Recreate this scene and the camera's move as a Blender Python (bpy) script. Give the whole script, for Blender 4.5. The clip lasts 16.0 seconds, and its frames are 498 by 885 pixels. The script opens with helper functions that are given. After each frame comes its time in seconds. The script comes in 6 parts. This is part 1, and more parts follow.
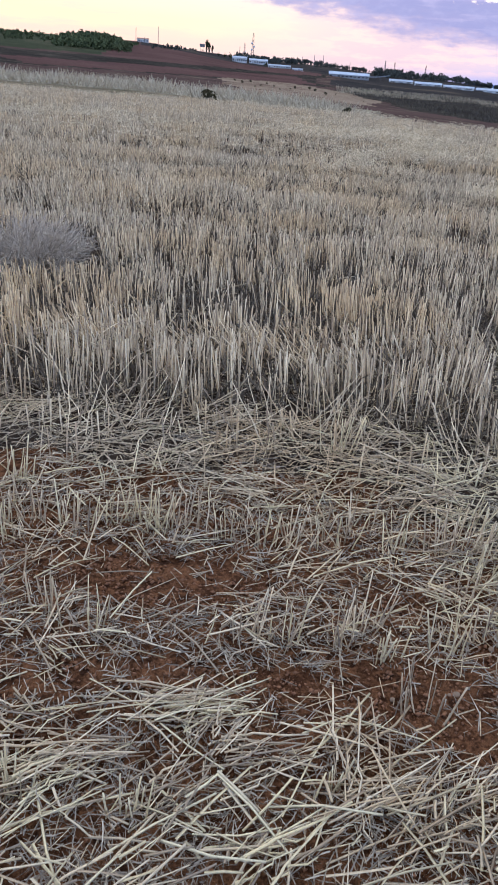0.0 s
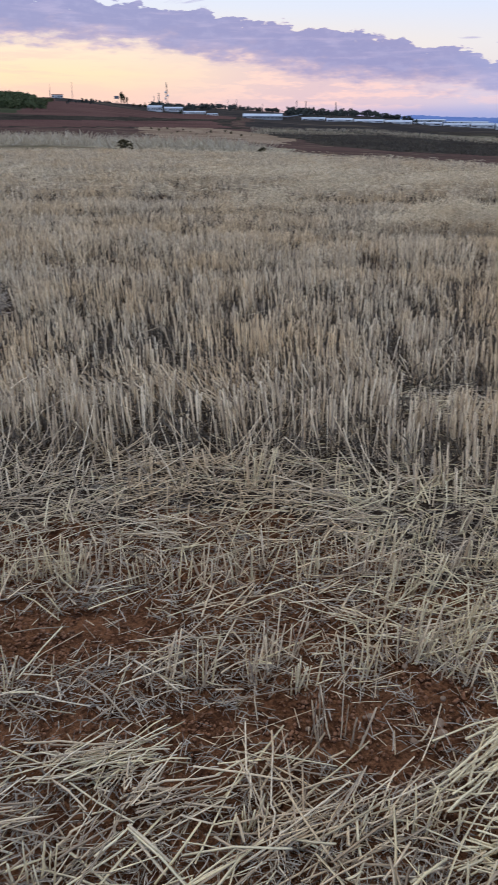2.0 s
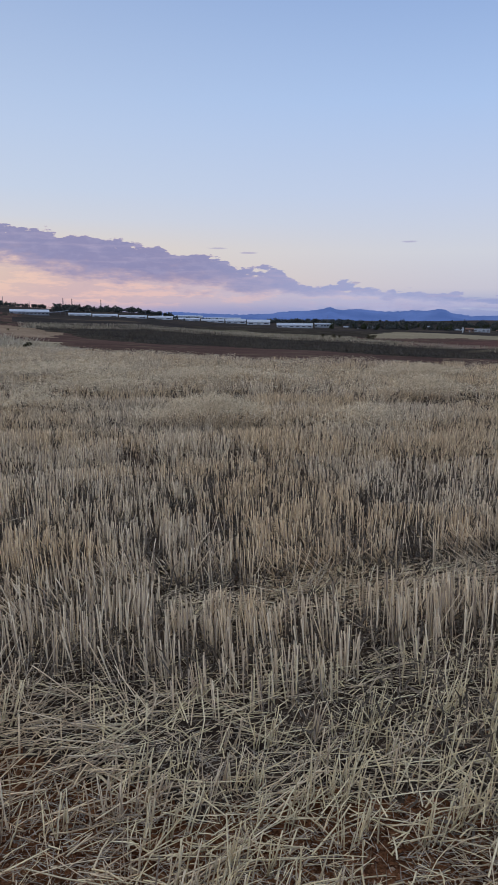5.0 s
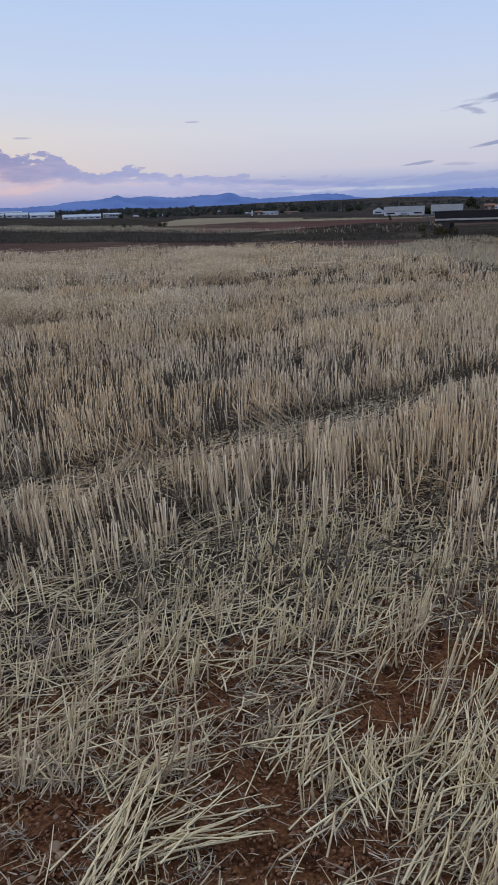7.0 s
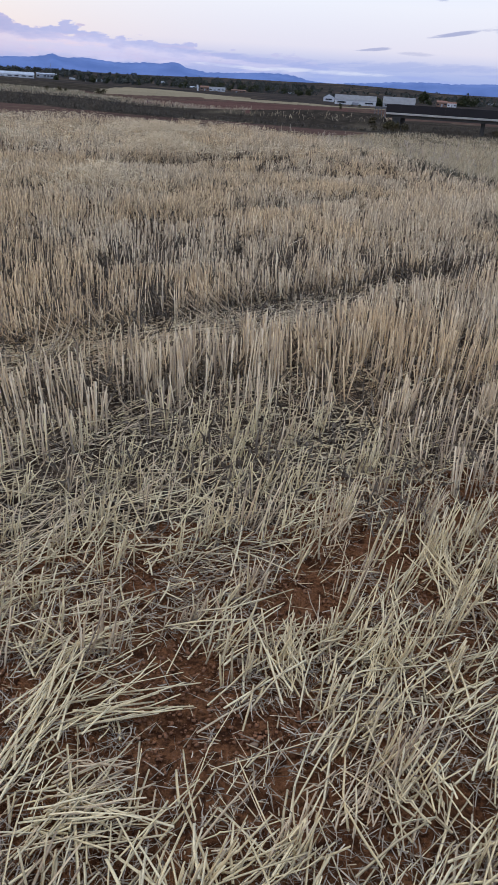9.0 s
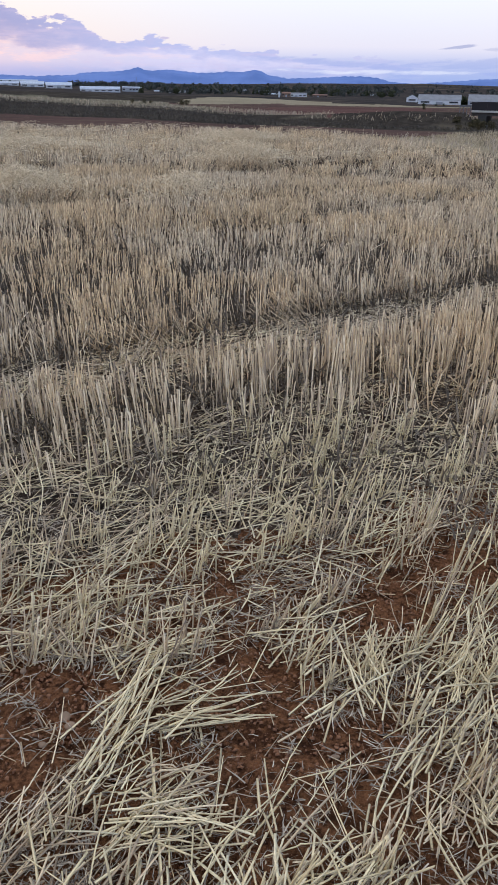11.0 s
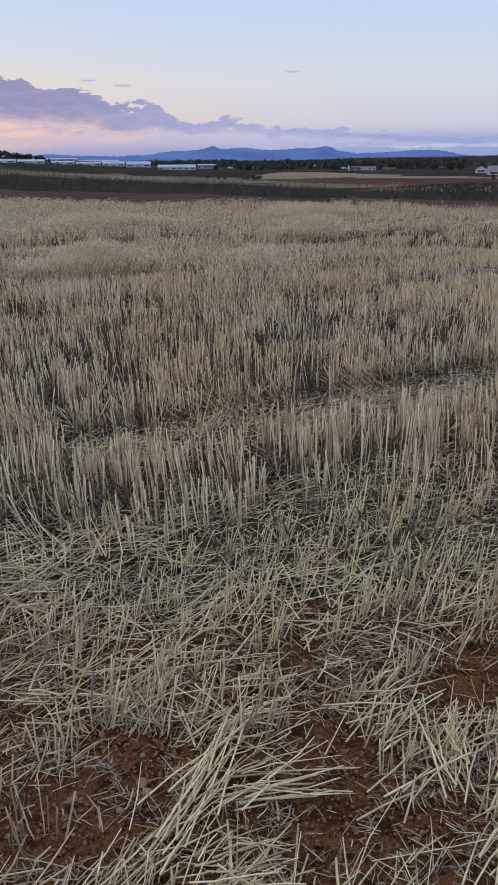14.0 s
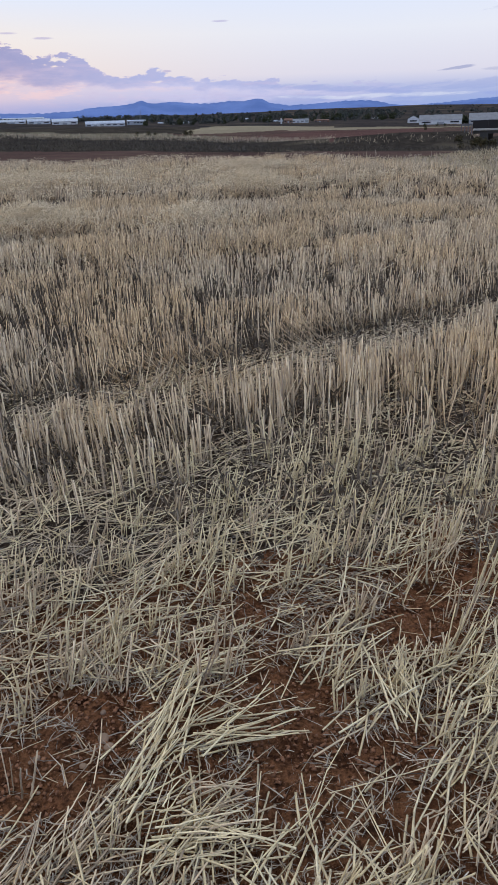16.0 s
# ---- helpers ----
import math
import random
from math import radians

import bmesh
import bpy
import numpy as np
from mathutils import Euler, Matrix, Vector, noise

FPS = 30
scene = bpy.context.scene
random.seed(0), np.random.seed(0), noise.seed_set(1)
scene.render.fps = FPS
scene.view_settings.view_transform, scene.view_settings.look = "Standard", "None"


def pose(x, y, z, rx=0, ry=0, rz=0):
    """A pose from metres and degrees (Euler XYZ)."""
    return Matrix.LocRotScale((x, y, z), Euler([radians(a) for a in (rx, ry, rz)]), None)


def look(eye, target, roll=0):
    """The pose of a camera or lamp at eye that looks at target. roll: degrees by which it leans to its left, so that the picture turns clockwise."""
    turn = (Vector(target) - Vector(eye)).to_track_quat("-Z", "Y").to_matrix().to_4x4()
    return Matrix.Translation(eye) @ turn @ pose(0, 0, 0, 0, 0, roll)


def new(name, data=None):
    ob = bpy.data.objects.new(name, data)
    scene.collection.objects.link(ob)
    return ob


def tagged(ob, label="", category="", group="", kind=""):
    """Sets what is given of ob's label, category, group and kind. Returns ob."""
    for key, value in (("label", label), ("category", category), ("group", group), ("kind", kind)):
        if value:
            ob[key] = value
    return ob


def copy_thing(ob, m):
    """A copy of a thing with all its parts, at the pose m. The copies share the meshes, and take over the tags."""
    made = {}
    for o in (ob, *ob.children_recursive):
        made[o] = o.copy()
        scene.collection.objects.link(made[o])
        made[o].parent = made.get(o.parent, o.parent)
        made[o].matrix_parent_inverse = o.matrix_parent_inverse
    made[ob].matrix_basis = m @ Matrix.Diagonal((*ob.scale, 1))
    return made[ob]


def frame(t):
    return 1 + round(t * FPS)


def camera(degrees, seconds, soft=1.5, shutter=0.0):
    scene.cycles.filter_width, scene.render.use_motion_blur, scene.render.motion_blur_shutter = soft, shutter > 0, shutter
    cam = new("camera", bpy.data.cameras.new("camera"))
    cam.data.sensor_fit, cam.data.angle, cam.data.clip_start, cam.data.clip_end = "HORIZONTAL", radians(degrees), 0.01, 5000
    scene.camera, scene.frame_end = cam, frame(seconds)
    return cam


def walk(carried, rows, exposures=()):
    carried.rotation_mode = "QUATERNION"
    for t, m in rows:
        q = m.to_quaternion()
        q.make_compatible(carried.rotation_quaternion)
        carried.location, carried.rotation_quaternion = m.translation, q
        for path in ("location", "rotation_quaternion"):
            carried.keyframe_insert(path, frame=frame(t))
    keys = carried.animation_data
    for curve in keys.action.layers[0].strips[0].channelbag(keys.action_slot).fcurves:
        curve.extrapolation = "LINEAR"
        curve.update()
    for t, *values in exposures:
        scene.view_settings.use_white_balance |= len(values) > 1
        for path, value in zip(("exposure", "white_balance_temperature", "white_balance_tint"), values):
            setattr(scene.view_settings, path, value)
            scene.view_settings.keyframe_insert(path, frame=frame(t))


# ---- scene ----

# ======== camera ========
cam = camera(36.13, 16.0, soft=1.15, shutter=0.12)


def aim(x, y, z, yaw, pitch, roll):
    a, b = radians(yaw), radians(pitch)
    way = Vector((-math.sin(a) * math.cos(b), math.cos(a) * math.cos(b), math.sin(b)))
    return look((x, y, z), Vector((x, y, z)) + way, roll)


# seconds, x, y, z, yaw, pitch, roll
PATH = [
    (0.0, -0.193, 0.009, 1.150, 0.00, -25.63, 4.37),
    (0.5, -0.151, 0.003, 1.182, 0.81, -20.42, 3.93),
    (1.0, -0.101, 0.000, 1.176, 2.32, -18.67, 3.92),
    (1.3, -0.088, -0.001, 1.167, 2.63, -20.95, 2.83),
    (1.5, -0.082, -0.002, 1.155, 2.13, -22.44, 2.64),
    (2.0, -0.067, -0.001, 1.161, -4.02, -22.68, 0.40),
    (2.2, -0.018, -0.000, 1.183, -11.31, -18.69, -0.97),
    (2.4, 0.025, -0.037, 1.252, -19.00, -11.12, -0.82),
    (2.5, 0.048, -0.029, 1.277, -21.60, -7.78, -0.09),
    (2.6, 0.042, -0.015, 1.285, -23.17, -5.72, 1.72),
    (2.8, 0.030, 0.015, 1.302, -23.71, -6.19, 3.57),
    (3.0, 0.053, 0.016, 1.284, -23.02, -7.63, 3.99),
    (3.5, 0.051, 0.022, 1.281, -21.77, -7.64, 3.09),
    (4.0, 0.051, 0.021, 1.276, -21.00, -8.15, 2.01),
    (4.5, 0.050, 0.016, 1.274, -20.46, -8.66, 1.38),
    (4.7, 0.052, 0.019, 1.273, -19.95, -8.78, 0.94),
    (6.8, 0.046, -0.016, 1.214, -35.34, -16.00, -2.13),
    (7.0, 0.053, -0.017, 1.209, -35.33, -17.14, -1.95),
    (7.5, 0.046, -0.001, 1.203, -36.93, -18.78, 0.49),
    (8.0, 0.026, 0.002, 1.212, -45.43, -17.64, 5.98),
    (8.5, 0.043, -0.001, 1.203, -44.82, -21.76, 4.79),
    (9.0, 0.054, 0.010, 1.195, -41.08, -25.13, 3.50),
    (9.2, 0.048, 0.003, 1.202, -39.33, -24.84, 2.34),
    (11.3, 0.055, 0.014, 1.205, -33.14, -24.93, -0.31),
    (11.5, 0.060, 0.009, 1.207, -32.12, -24.19, -1.38),
    (12.0, 0.034, 0.006, 1.224, -30.03, -20.61, -1.30),
    (12.5, 0.024, 0.005, 1.236, -30.40, -19.50, 0.80),
    (13.0, 0.017, 0.010, 1.235, -30.37, -19.51, 1.85),
    (13.5, 0.014, 0.013, 1.230, -30.06, -19.59, 1.53),
    (14.0, 0.013, 0.006, 1.225, -28.97, -20.15, -0.40),
    (14.5, -0.022, 0.001, 1.228, -25.30, -20.49, -0.64),
    (15.0, -0.013, -0.000, 1.217, -27.11, -22.00, -0.94),
    (15.5, 0.018, -0.014, 1.215, -33.19, -24.35, -2.03),
    (16.0, 0.009, -0.010, 1.219, -33.25, -23.21, -1.64),
]
# seconds, stops, kelvin, tint
LIGHT_STOPS = [
    (0, 0.63, 5950, 10),
    (0.5, 0.43, 6350, 10),
    (1, 0.07, 6400, 10),
    (1.5, 0.05, 6350, 10),
    (2, 0.3, 6300, 10),
    (2.3, 0.0, 6450, 10),
    (2.5, -0.2, 6450, 10),
    (3, -0.12, 6400, 10),
    (4.5, -0.1, 6400, 10),
    (7, 0, 6400, 10),
    (8.5, 0.05, 6450, 10),
    (9, 0.4, 6500, 10),
    (9.2, 0.45, 6500, 10),
    (11.5, 0.5, 6500, 10),
    (12, 0.2, 6450, 10),
    (12.5, 0.06, 6400, 10),
    (14, 0.06, 6400, 10),
    (15, 0.2, 6500, 10),
    (16, 0.3, 6500, 10),
]
walk(cam, [(t, aim(*p)) for t, *p in PATH], LIGHT_STOPS)


# ======== node helpers ========
def lin(r, g, b):
    """Linear colour from 0..255 display values."""
    return tuple(((c / 255 + 0.055) / 1.055) ** 2.4 if c > 10 else c / 255 / 12.92 for c in (r, g, b)) + (1.0,)


class Nodes:
    def __init__(self, tree):
        self.tree = tree

    def add(self, kind, **settings):
        n = self.tree.nodes.new(kind)
        for k, v in settings.items():
            if k in n.inputs:
                self.feed(n.inputs[k], v)
        return n

    def feed(self, socket, v):
        if isinstance(v, bpy.types.NodeSocket):
            self.tree.links.new(v, socket)
        else:
            socket.default_value = v

    def math(self, op, a, b=0.0, c=0.0, clamp=False):
        n = self.tree.nodes.new("ShaderNodeMath")
        n.operation, n.use_clamp = op, clamp
        for i, v in enumerate((a, b, c)):
            self.feed(n.inputs[i], v)
        return n.outputs[0]

    def step(self, v, lo, hi):
        """Smooth 0..1 as v goes from lo to hi."""
        n = self.tree.nodes.new("ShaderNodeMapRange")
        n.interpolation_type = "SMOOTHSTEP"
        for i, x in enumerate((v, lo, hi, 0.0, 1.0)):
            self.feed(n.inputs[i], x)
        return n.outputs[0]

    def mix(self, f, a, b, blend="MIX"):
        n = self.tree.nodes.new("ShaderNodeMix")
        n.data_type, n.blend_type = "RGBA", blend
        self.feed(n.inputs[0], f)
        self.feed(n.inputs[6], a)
        self.feed(n.inputs[7], b)
        return n.outputs[2]

    def ramp(self, f, stops):
        n = self.tree.nodes.new("ShaderNodeValToRGB")
        while len(n.color_ramp.elements) < len(stops):
            n.color_ramp.elements.new(0.5)
        for e, (p, c) in zip(n.color_ramp.elements, stops):
            e.position, e.color = p, (*c[:3], 1.0)
        self.feed(n.inputs[0], f)
        return n.outputs[0]

    def noise(self, vector, scale, detail=4.0, rough=0.55):
        n = self.tree.nodes.new("ShaderNodeTexNoise")
        self.feed(n.inputs["Vector"], vector)
        n.inputs["Scale"].default_value, n.inputs["Detail"].default_value = scale, detail
        n.inputs["Roughness"].default_value = rough
        return n.outputs["Fac"]

    def xyz(self, x, y, z):
        n = self.tree.nodes.new("ShaderNodeCombineXYZ")
        for i, v in enumerate((x, y, z)):
            self.feed(n.inputs[i], v)
        return n.outputs[0]


# ======== sky and sun ========
SUN_AZ, SUN_EL = -52.0, 0.5          # degrees right of +y, above the horizon
world = bpy.data.worlds.new("dusk_sky")
scene.world = world
world.use_nodes = True
world.node_tree.nodes.clear()
W = Nodes(world.node_tree)
coords = W.add("ShaderNodeTexCoord").outputs["Generated"]
sep = W.add("ShaderNodeSeparateXYZ", Vector=coords)
dx, dy, dz = sep.outputs
el = W.math("MULTIPLY", W.math("ARCSINE", dz), 180 / math.pi)
az = W.math("MULTIPLY", W.math("ARCTAN2", dx, dy), 180 / math.pi)
# gradient away from the sunset, and towards it
up = W.math("DIVIDE", W.math("ADD", el, 4.0), 64.0, clamp=True)


def at_el(e):
    return (e + 4.0) / 64.0


cool = W.ramp(up, [(0.0, lin(150, 152, 185)), (at_el(0.5), lin(150, 165, 210)), (at_el(2.5), lin(204, 204, 220)), (at_el(5), lin(213, 217, 229)),
                   (at_el(9), lin(199, 213, 240)), (at_el(15), lin(178, 204, 244)), (at_el(24), lin(142, 172, 222)), (1.0, lin(128, 158, 212))])
warm = W.ramp(up, [(0.0, lin(205, 172, 158)), (at_el(0.8), lin(238, 196, 180)), (at_el(3), lin(250, 218, 178)), (at_el(5.3), lin(236, 218, 200)), (at_el(7), lin(218, 220, 228)),
                   (at_el(9), lin(206, 218, 237)), (at_el(13), lin(195, 212, 239)), (at_el(22), lin(165, 188, 226)), (1.0, lin(140, 168, 215))])
away = W.math("ABSOLUTE", W.math("ADD", az, 26.0))
sunward = W.step(away, 70.0, 10.0)
sky = W.mix(sunward, cool, warm)
# bright overhead sky, added above the view to light the ground
overhead_boost = W.step(el, 34.0, 64.0)
sky = W.mix(overhead_boost, sky, (1.12, 1.19, 1.28, 1.0))
# clouds: a bank that sinks to the right over a lit layer of pink and lavender
flat = W.xyz(W.math("MULTIPLY", az, 0.16), W.math("MULTIPLY", el, 0.55), 0.0)
puff = W.math("SUBTRACT", W.noise(flat, 2.6, 9.0, 0.56), 0.5)
billow = W.math("SUBTRACT", W.noise(W.xyz(W.math("MULTIPLY", az, 0.75), W.math("MULTIPLY", el, 1.5), 5.0), 1.3, 6.0, 0.55), 0.5)
wisp = W.noise(W.xyz(W.math("MULTIPLY", az, 0.09), W.math("MULTIPLY", el, 0.85), 3.7), 2.2, 8.0, 0.6)
lump = W.noise(W.xyz(W.math("MULTIPLY", az, 0.22), W.math("MULTIPLY", el, 1.1), 9.2), 1.6, 7.0, 0.58)


def by_azimuth(points):
    """A height in degrees that changes along the horizon, from rows of azimuth and height."""
    n = W.tree.nodes.new("ShaderNodeFloatCurve")
    line = n.mapping.curves[0]
    for k, (a, e) in enumerate(points):
        p = (a + 80.0) / 140.0, e / 12.0
        if k in (0, len(points) - 1):
            line.points[0 if k == 0 else -1].location = p
        else:
            line.points.new(*p)
    n.mapping.update()
    W.feed(n.inputs["Value"], W.math("DIVIDE", W.math("ADD", az, 80.0), 140.0, clamp=True))
    return W.math("MULTIPLY", n.outputs[0], 12.0)


top = by_azimuth([(-80, 9.5), (-19, 8.3), (-11, 7.65), (-2.4, 7.0), (4, 6.3), (10.8, 5.6), (16, 4.7), (20.3, 3.85), (23, 3.5), (24.6, 2.75), (31.5, 2.35), (37, 1.95), (60, 1.2)])
low = by_azimuth([(-80, 5.5), (-18, 5.0), (-11.5, 4.7), (-6.6, 4.7), (-0.5, 4.05), (4.4, 3.5), (11.7, 2.5), (19.5, 2.0), (24, 1.45), (37, 0.9), (60, 0.5)])
top = W.math("ADD", top, W.math("ADD", W.math("MULTIPLY", puff, 2.6), W.math("MULTIPLY", billow, 1.5)))
low = W.math("ADD", low, W.math("ADD", W.math("MULTIPLY", puff, -3.2), W.math("MULTIPLY", billow, -1.0)))
under_top = W.step(W.math("SUBTRACT", top, el), -0.04, 0.14)
over_low = W.step(W.math("SUBTRACT", el, low), -0.35, 0.7)
reach_az = W.math("MULTIPLY", W.step(az, 50.0, 34.0), W.step(az, -75.0, -45.0))
bank = W.math("MULTIPLY", W.math("MULTIPLY", under_top, over_low), reach_az)
right = W.step(az, 14.0, 30.0)
bank_foot = W.mix(right, lin(184, 166, 188), lin(196, 194, 222))
bank_body = W.mix(right, lin(138, 140, 184), lin(160, 170, 212))
bank_tint = W.mix(W.step(W.math("SUBTRACT", el, low), -0.1, 1.5), bank_foot, bank_body)
bank_tint = W.mix(W.math("MULTIPLY", W.step(billow, -0.05, 0.25), 0.3), bank_tint, lin(176, 172, 206))
bank_tint = W.mix(W.math("MULTIPLY", W.step(wisp, 0.5, 0.68), 0.4), bank_tint, lin(188, 176, 206))
# the layer under the bank: lavender haze low down, pink above it, peach where the sun reaches
fill = W.math("MULTIPLY", under_top, W.math("MULTIPLY", W.step(az, -7.0, 10.0), W.step(az, 46.0, 36.0)))
fill_tint = W.mix(W.step(az, 6.0, 30.0), lin(212, 184, 192), lin(202, 198, 220))
fill_tint = W.mix(W.math("MULTIPLY", W.step(lump, 0.46, 0.60), W.math("MULTIPLY_ADD", W.step(az, 34.0, 8.0), 0.5, 0.2)), fill_tint, lin(250, 206, 194))
fill_tint = W.mix(W.math("MULTIPLY", W.step(el, 1.5, 0.5), W.step(az, 2.0, 14.0)), fill_tint, lin(160, 164, 206))
sky = W.mix(W.math("MULTIPLY", fill, 0.85), sky, fill_tint)
dusk = W.math("MULTIPLY", W.math("MULTIPLY", W.step(wisp, 0.44, 0.62), W.step(el, 6.5, 4.5)), W.step(az, 2.0, -12.0))
sky = W.mix(W.math("MULTIPLY", dusk, 0.35), sky, lin(232, 184, 184))
haze = W.math("MULTIPLY", W.step(el, 2.4, 0.6), W.step(az, 10.0, 30.0))
sky = W.mix(W.math("MULTIPLY", haze, 0.55), sky, lin(140, 160, 208))
sky = W.mix(W.math("MULTIPLY", bank, 0.94), sky, bank_tint)


def cloudlet(sky, a, e, wide, high, tilt, tint, most=0.8):
    """A lens of cloud at azimuth a, elevation e."""
    u = W.math("SUBTRACT", az, a)
    v = W.math("SUBTRACT", W.math("SUBTRACT", el, e), W.math("MULTIPLY", u, tilt))
    u, v = W.math("DIVIDE", u, wide), W.math("DIVIDE", v, high)
    d = W.math("ADD", W.math("MULTIPLY", u, u), W.math("MULTIPLY", v, v))
    d = W.math("ADD", d, W.math("MULTIPLY", frayed, -5.0))
    return W.mix(W.math("MULTIPLY", W.step(d, 1.4, 0.0), most), sky, tint)


frayed = W.math("SUBTRACT", W.noise(W.xyz(W.math("MULTIPLY", az, 0.30), W.math("MULTIPLY", W.math("MULTIPLY_ADD", az, -0.1, el), 2.3), 8.1), 1.7, 8.0, 0.62), 0.47)
violet, blue_grey, slate = lin(158, 152, 196), lin(142, 158, 206), lin(138, 148, 188)
for row in ((-7.5, 8.7, 7.0, 0.55, -0.16, violet), (-16.5, 9.7, 2.4, 0.3, -0.05, violet), (18.2, 5.2, 0.7, 0.07, 0, violet, 0.55), (20.6, 4.9, 0.6, 0.07, 0, violet, 0.55), (32.1, 5.74, 0.6, 0.07, 0, violet, 0.55), (28.4, 2.87, 0.3, 0.08, 0, violet, 0.6),
            (55.6, 6.95, 4.8, 0.36, 0.2, slate), (51.2, 5.75, 0.8, 0.2, -0.3, slate, 0.6), (60.3, 4.2, 4.8, 0.33, 0.05, slate),
            (52.8, 3.6, 1.4, 0.12, 0.15, slate), (47.8, 2.5, 1.0, 0.09, 0.1, slate, 0.7), (57.2, 3.45, 1.2, 0.09, 0.05, slate, 0.7), (50.8, 2.37, 1.3, 0.12, 0.0, slate, 0.4),
            (57.7, 6.2, 0.6, 0.12, 0.2, slate, 0.6), (40.0, 1.5, 5.0, 0.2, -0.06, blue_grey, 0.6), (45.0, 1.0, 4.0, 0.13, 0.0, lin(208, 214, 228), 0.55), (50.0, 1.55, 6.0, 0.3, 0.02, blue_grey, 0.5), (38.5, 1.0, 3.0, 0.1, -0.04, lin(208, 214, 228), 0.5)):
    sky = cloudlet(sky, *row)
low_band = W.math("MULTIPLY", W.step(wisp, 0.48, 0.6), W.math("MULTIPLY", W.step(el, 2.2, 0.9), W.step(az, 30.0, 42.0)))
sky = W.mix(W.math("MULTIPLY", low_band, 0.5), sky, lin(140, 156, 210))

air = W.add("ShaderNodeTexSky")
air.sky_type, air.sun_disc = "NISHITA", False
air.sun_elevation, air.sun_rotation = radians(SUN_EL), radians(SUN_AZ)
bg_air = W.add("ShaderNodeBackground", Color=air.outputs[0], Strength=0.02)
bg_sky = W.add("ShaderNodeBackground", Color=sky, Strength=0.95)
both = W.add("ShaderNodeAddShader")
W.feed(both.inputs[0], bg_air.outputs[0])
W.feed(both.inputs[1], bg_sky.outputs[0])
W.feed(W.add("ShaderNodeOutputWorld").inputs["Surface"], both.outputs[0])

sun = new("sun", bpy.data.lights.new("sun", "SUN"))
sun.data.energy, sun.data.angle, sun.data.color = 0.6, radians(24), (1.0, 0.80, 0.60)
sa, se = radians(SUN_AZ), radians(SUN_EL + 9)
sun.matrix_world = look(Vector((math.sin(sa) * math.cos(se), math.cos(sa) * math.cos(se), math.sin(se))) * 50, (0, 0, 0))


# ======== materials ========
def material(name, rough=0.8, metal=0.0):
    m = bpy.data.materials.new(name)
    m.use_nodes = True
    n = Nodes(m.node_tree)
    bsdf = m.node_tree.nodes["Principled BSDF"]
    bsdf.inputs["Roughness"].default_value, bsdf.inputs["Metallic"].default_value = rough, metal
    return m, n, bsdf


def place(n):
    return n.add("ShaderNodeTexCoord").outputs["Object"]


def bump(n, bsdf, height, strength, distance):
    b = n.add("ShaderNodeBump", Height=height, Strength=strength, Distance=distance)
    n.feed(bsdf.inputs["Normal"], b.outputs[0])


def land(name, a, b, fine, wide, third=None, rough=0.95, relief=0.0):
    """Open ground: two tones broken up at two sizes, with a third tone in patches."""
    m, n, bsdf = material(name, rough)
    bsdf.inputs["Specular IOR Level"].default_value = 0.0
    p = place(n)
    f = n.math("ADD", n.math("MULTIPLY", n.noise(p, fine, 6), 0.55), n.math("MULTIPLY", n.noise(p, wide, 4), 0.45))
    c = n.mix(n.step(f, 0.38, 0.62), (*a, 1), (*b, 1))
    if third:
        c = n.mix(n.step(n.noise(p, wide * 2.3, 5), 0.52, 0.66), c, (*third, 1))
    n.feed(bsdf.inputs["Base Color"], c)
    if relief:
        bump(n, bsdf, n.noise(p, fine, 8), 0.9, relief)
    return m


def straw_like(name, tints, rough=0.65, dirt=0.30, zones=False, gloss=0.2):
    """Dry stems: every stem has its own tint; grey weathering runs along it."""
    m, n, bsdf = material(name, rough)
    bsdf.inputs["Specular IOR Level"].default_value = gloss
    geo = n.add("ShaderNodeNewGeometry")
    k = len(tints)
    own = n.add("ShaderNodeObjectInfo").outputs["Random"]
    pick = n.math("FRACT", n.math("ADD", geo.outputs["Random Per Island"], own))
    c = n.ramp(pick, [(i / (k - 1), t) for i, t in enumerate(tints)])
    p = place(n)
    c = n.mix(n.math("MULTIPLY", n.step(n.noise(p, 42.0, 4), 0.46, 0.68), dirt), c, (0.17, 0.135, 0.10, 1))
    c = n.mix(n.math("MULTIPLY", n.step(n.noise(p, 210.0, 3), 0.45, 0.65), dirt * 0.7), c, (0.30, 0.25, 0.19, 1))
    if zones:                                   # patches of the field weathered grey, others still tan
        where = n.add("ShaderNodeTexCoord").outputs["Object"]
        f = n.noise(where, 0.75, 3)
        c = n.mix(n.step(f, 0.45, 0.58), c, (1.0, 0.935, 0.84, 1), "MULTIPLY")
        c = n.mix(n.step(f, 0.47, 0.36), c, (0.95, 0.955, 0.968, 1), "MULTIPLY")
    n.feed(bsdf.inputs["Base Color"], c)
    return m


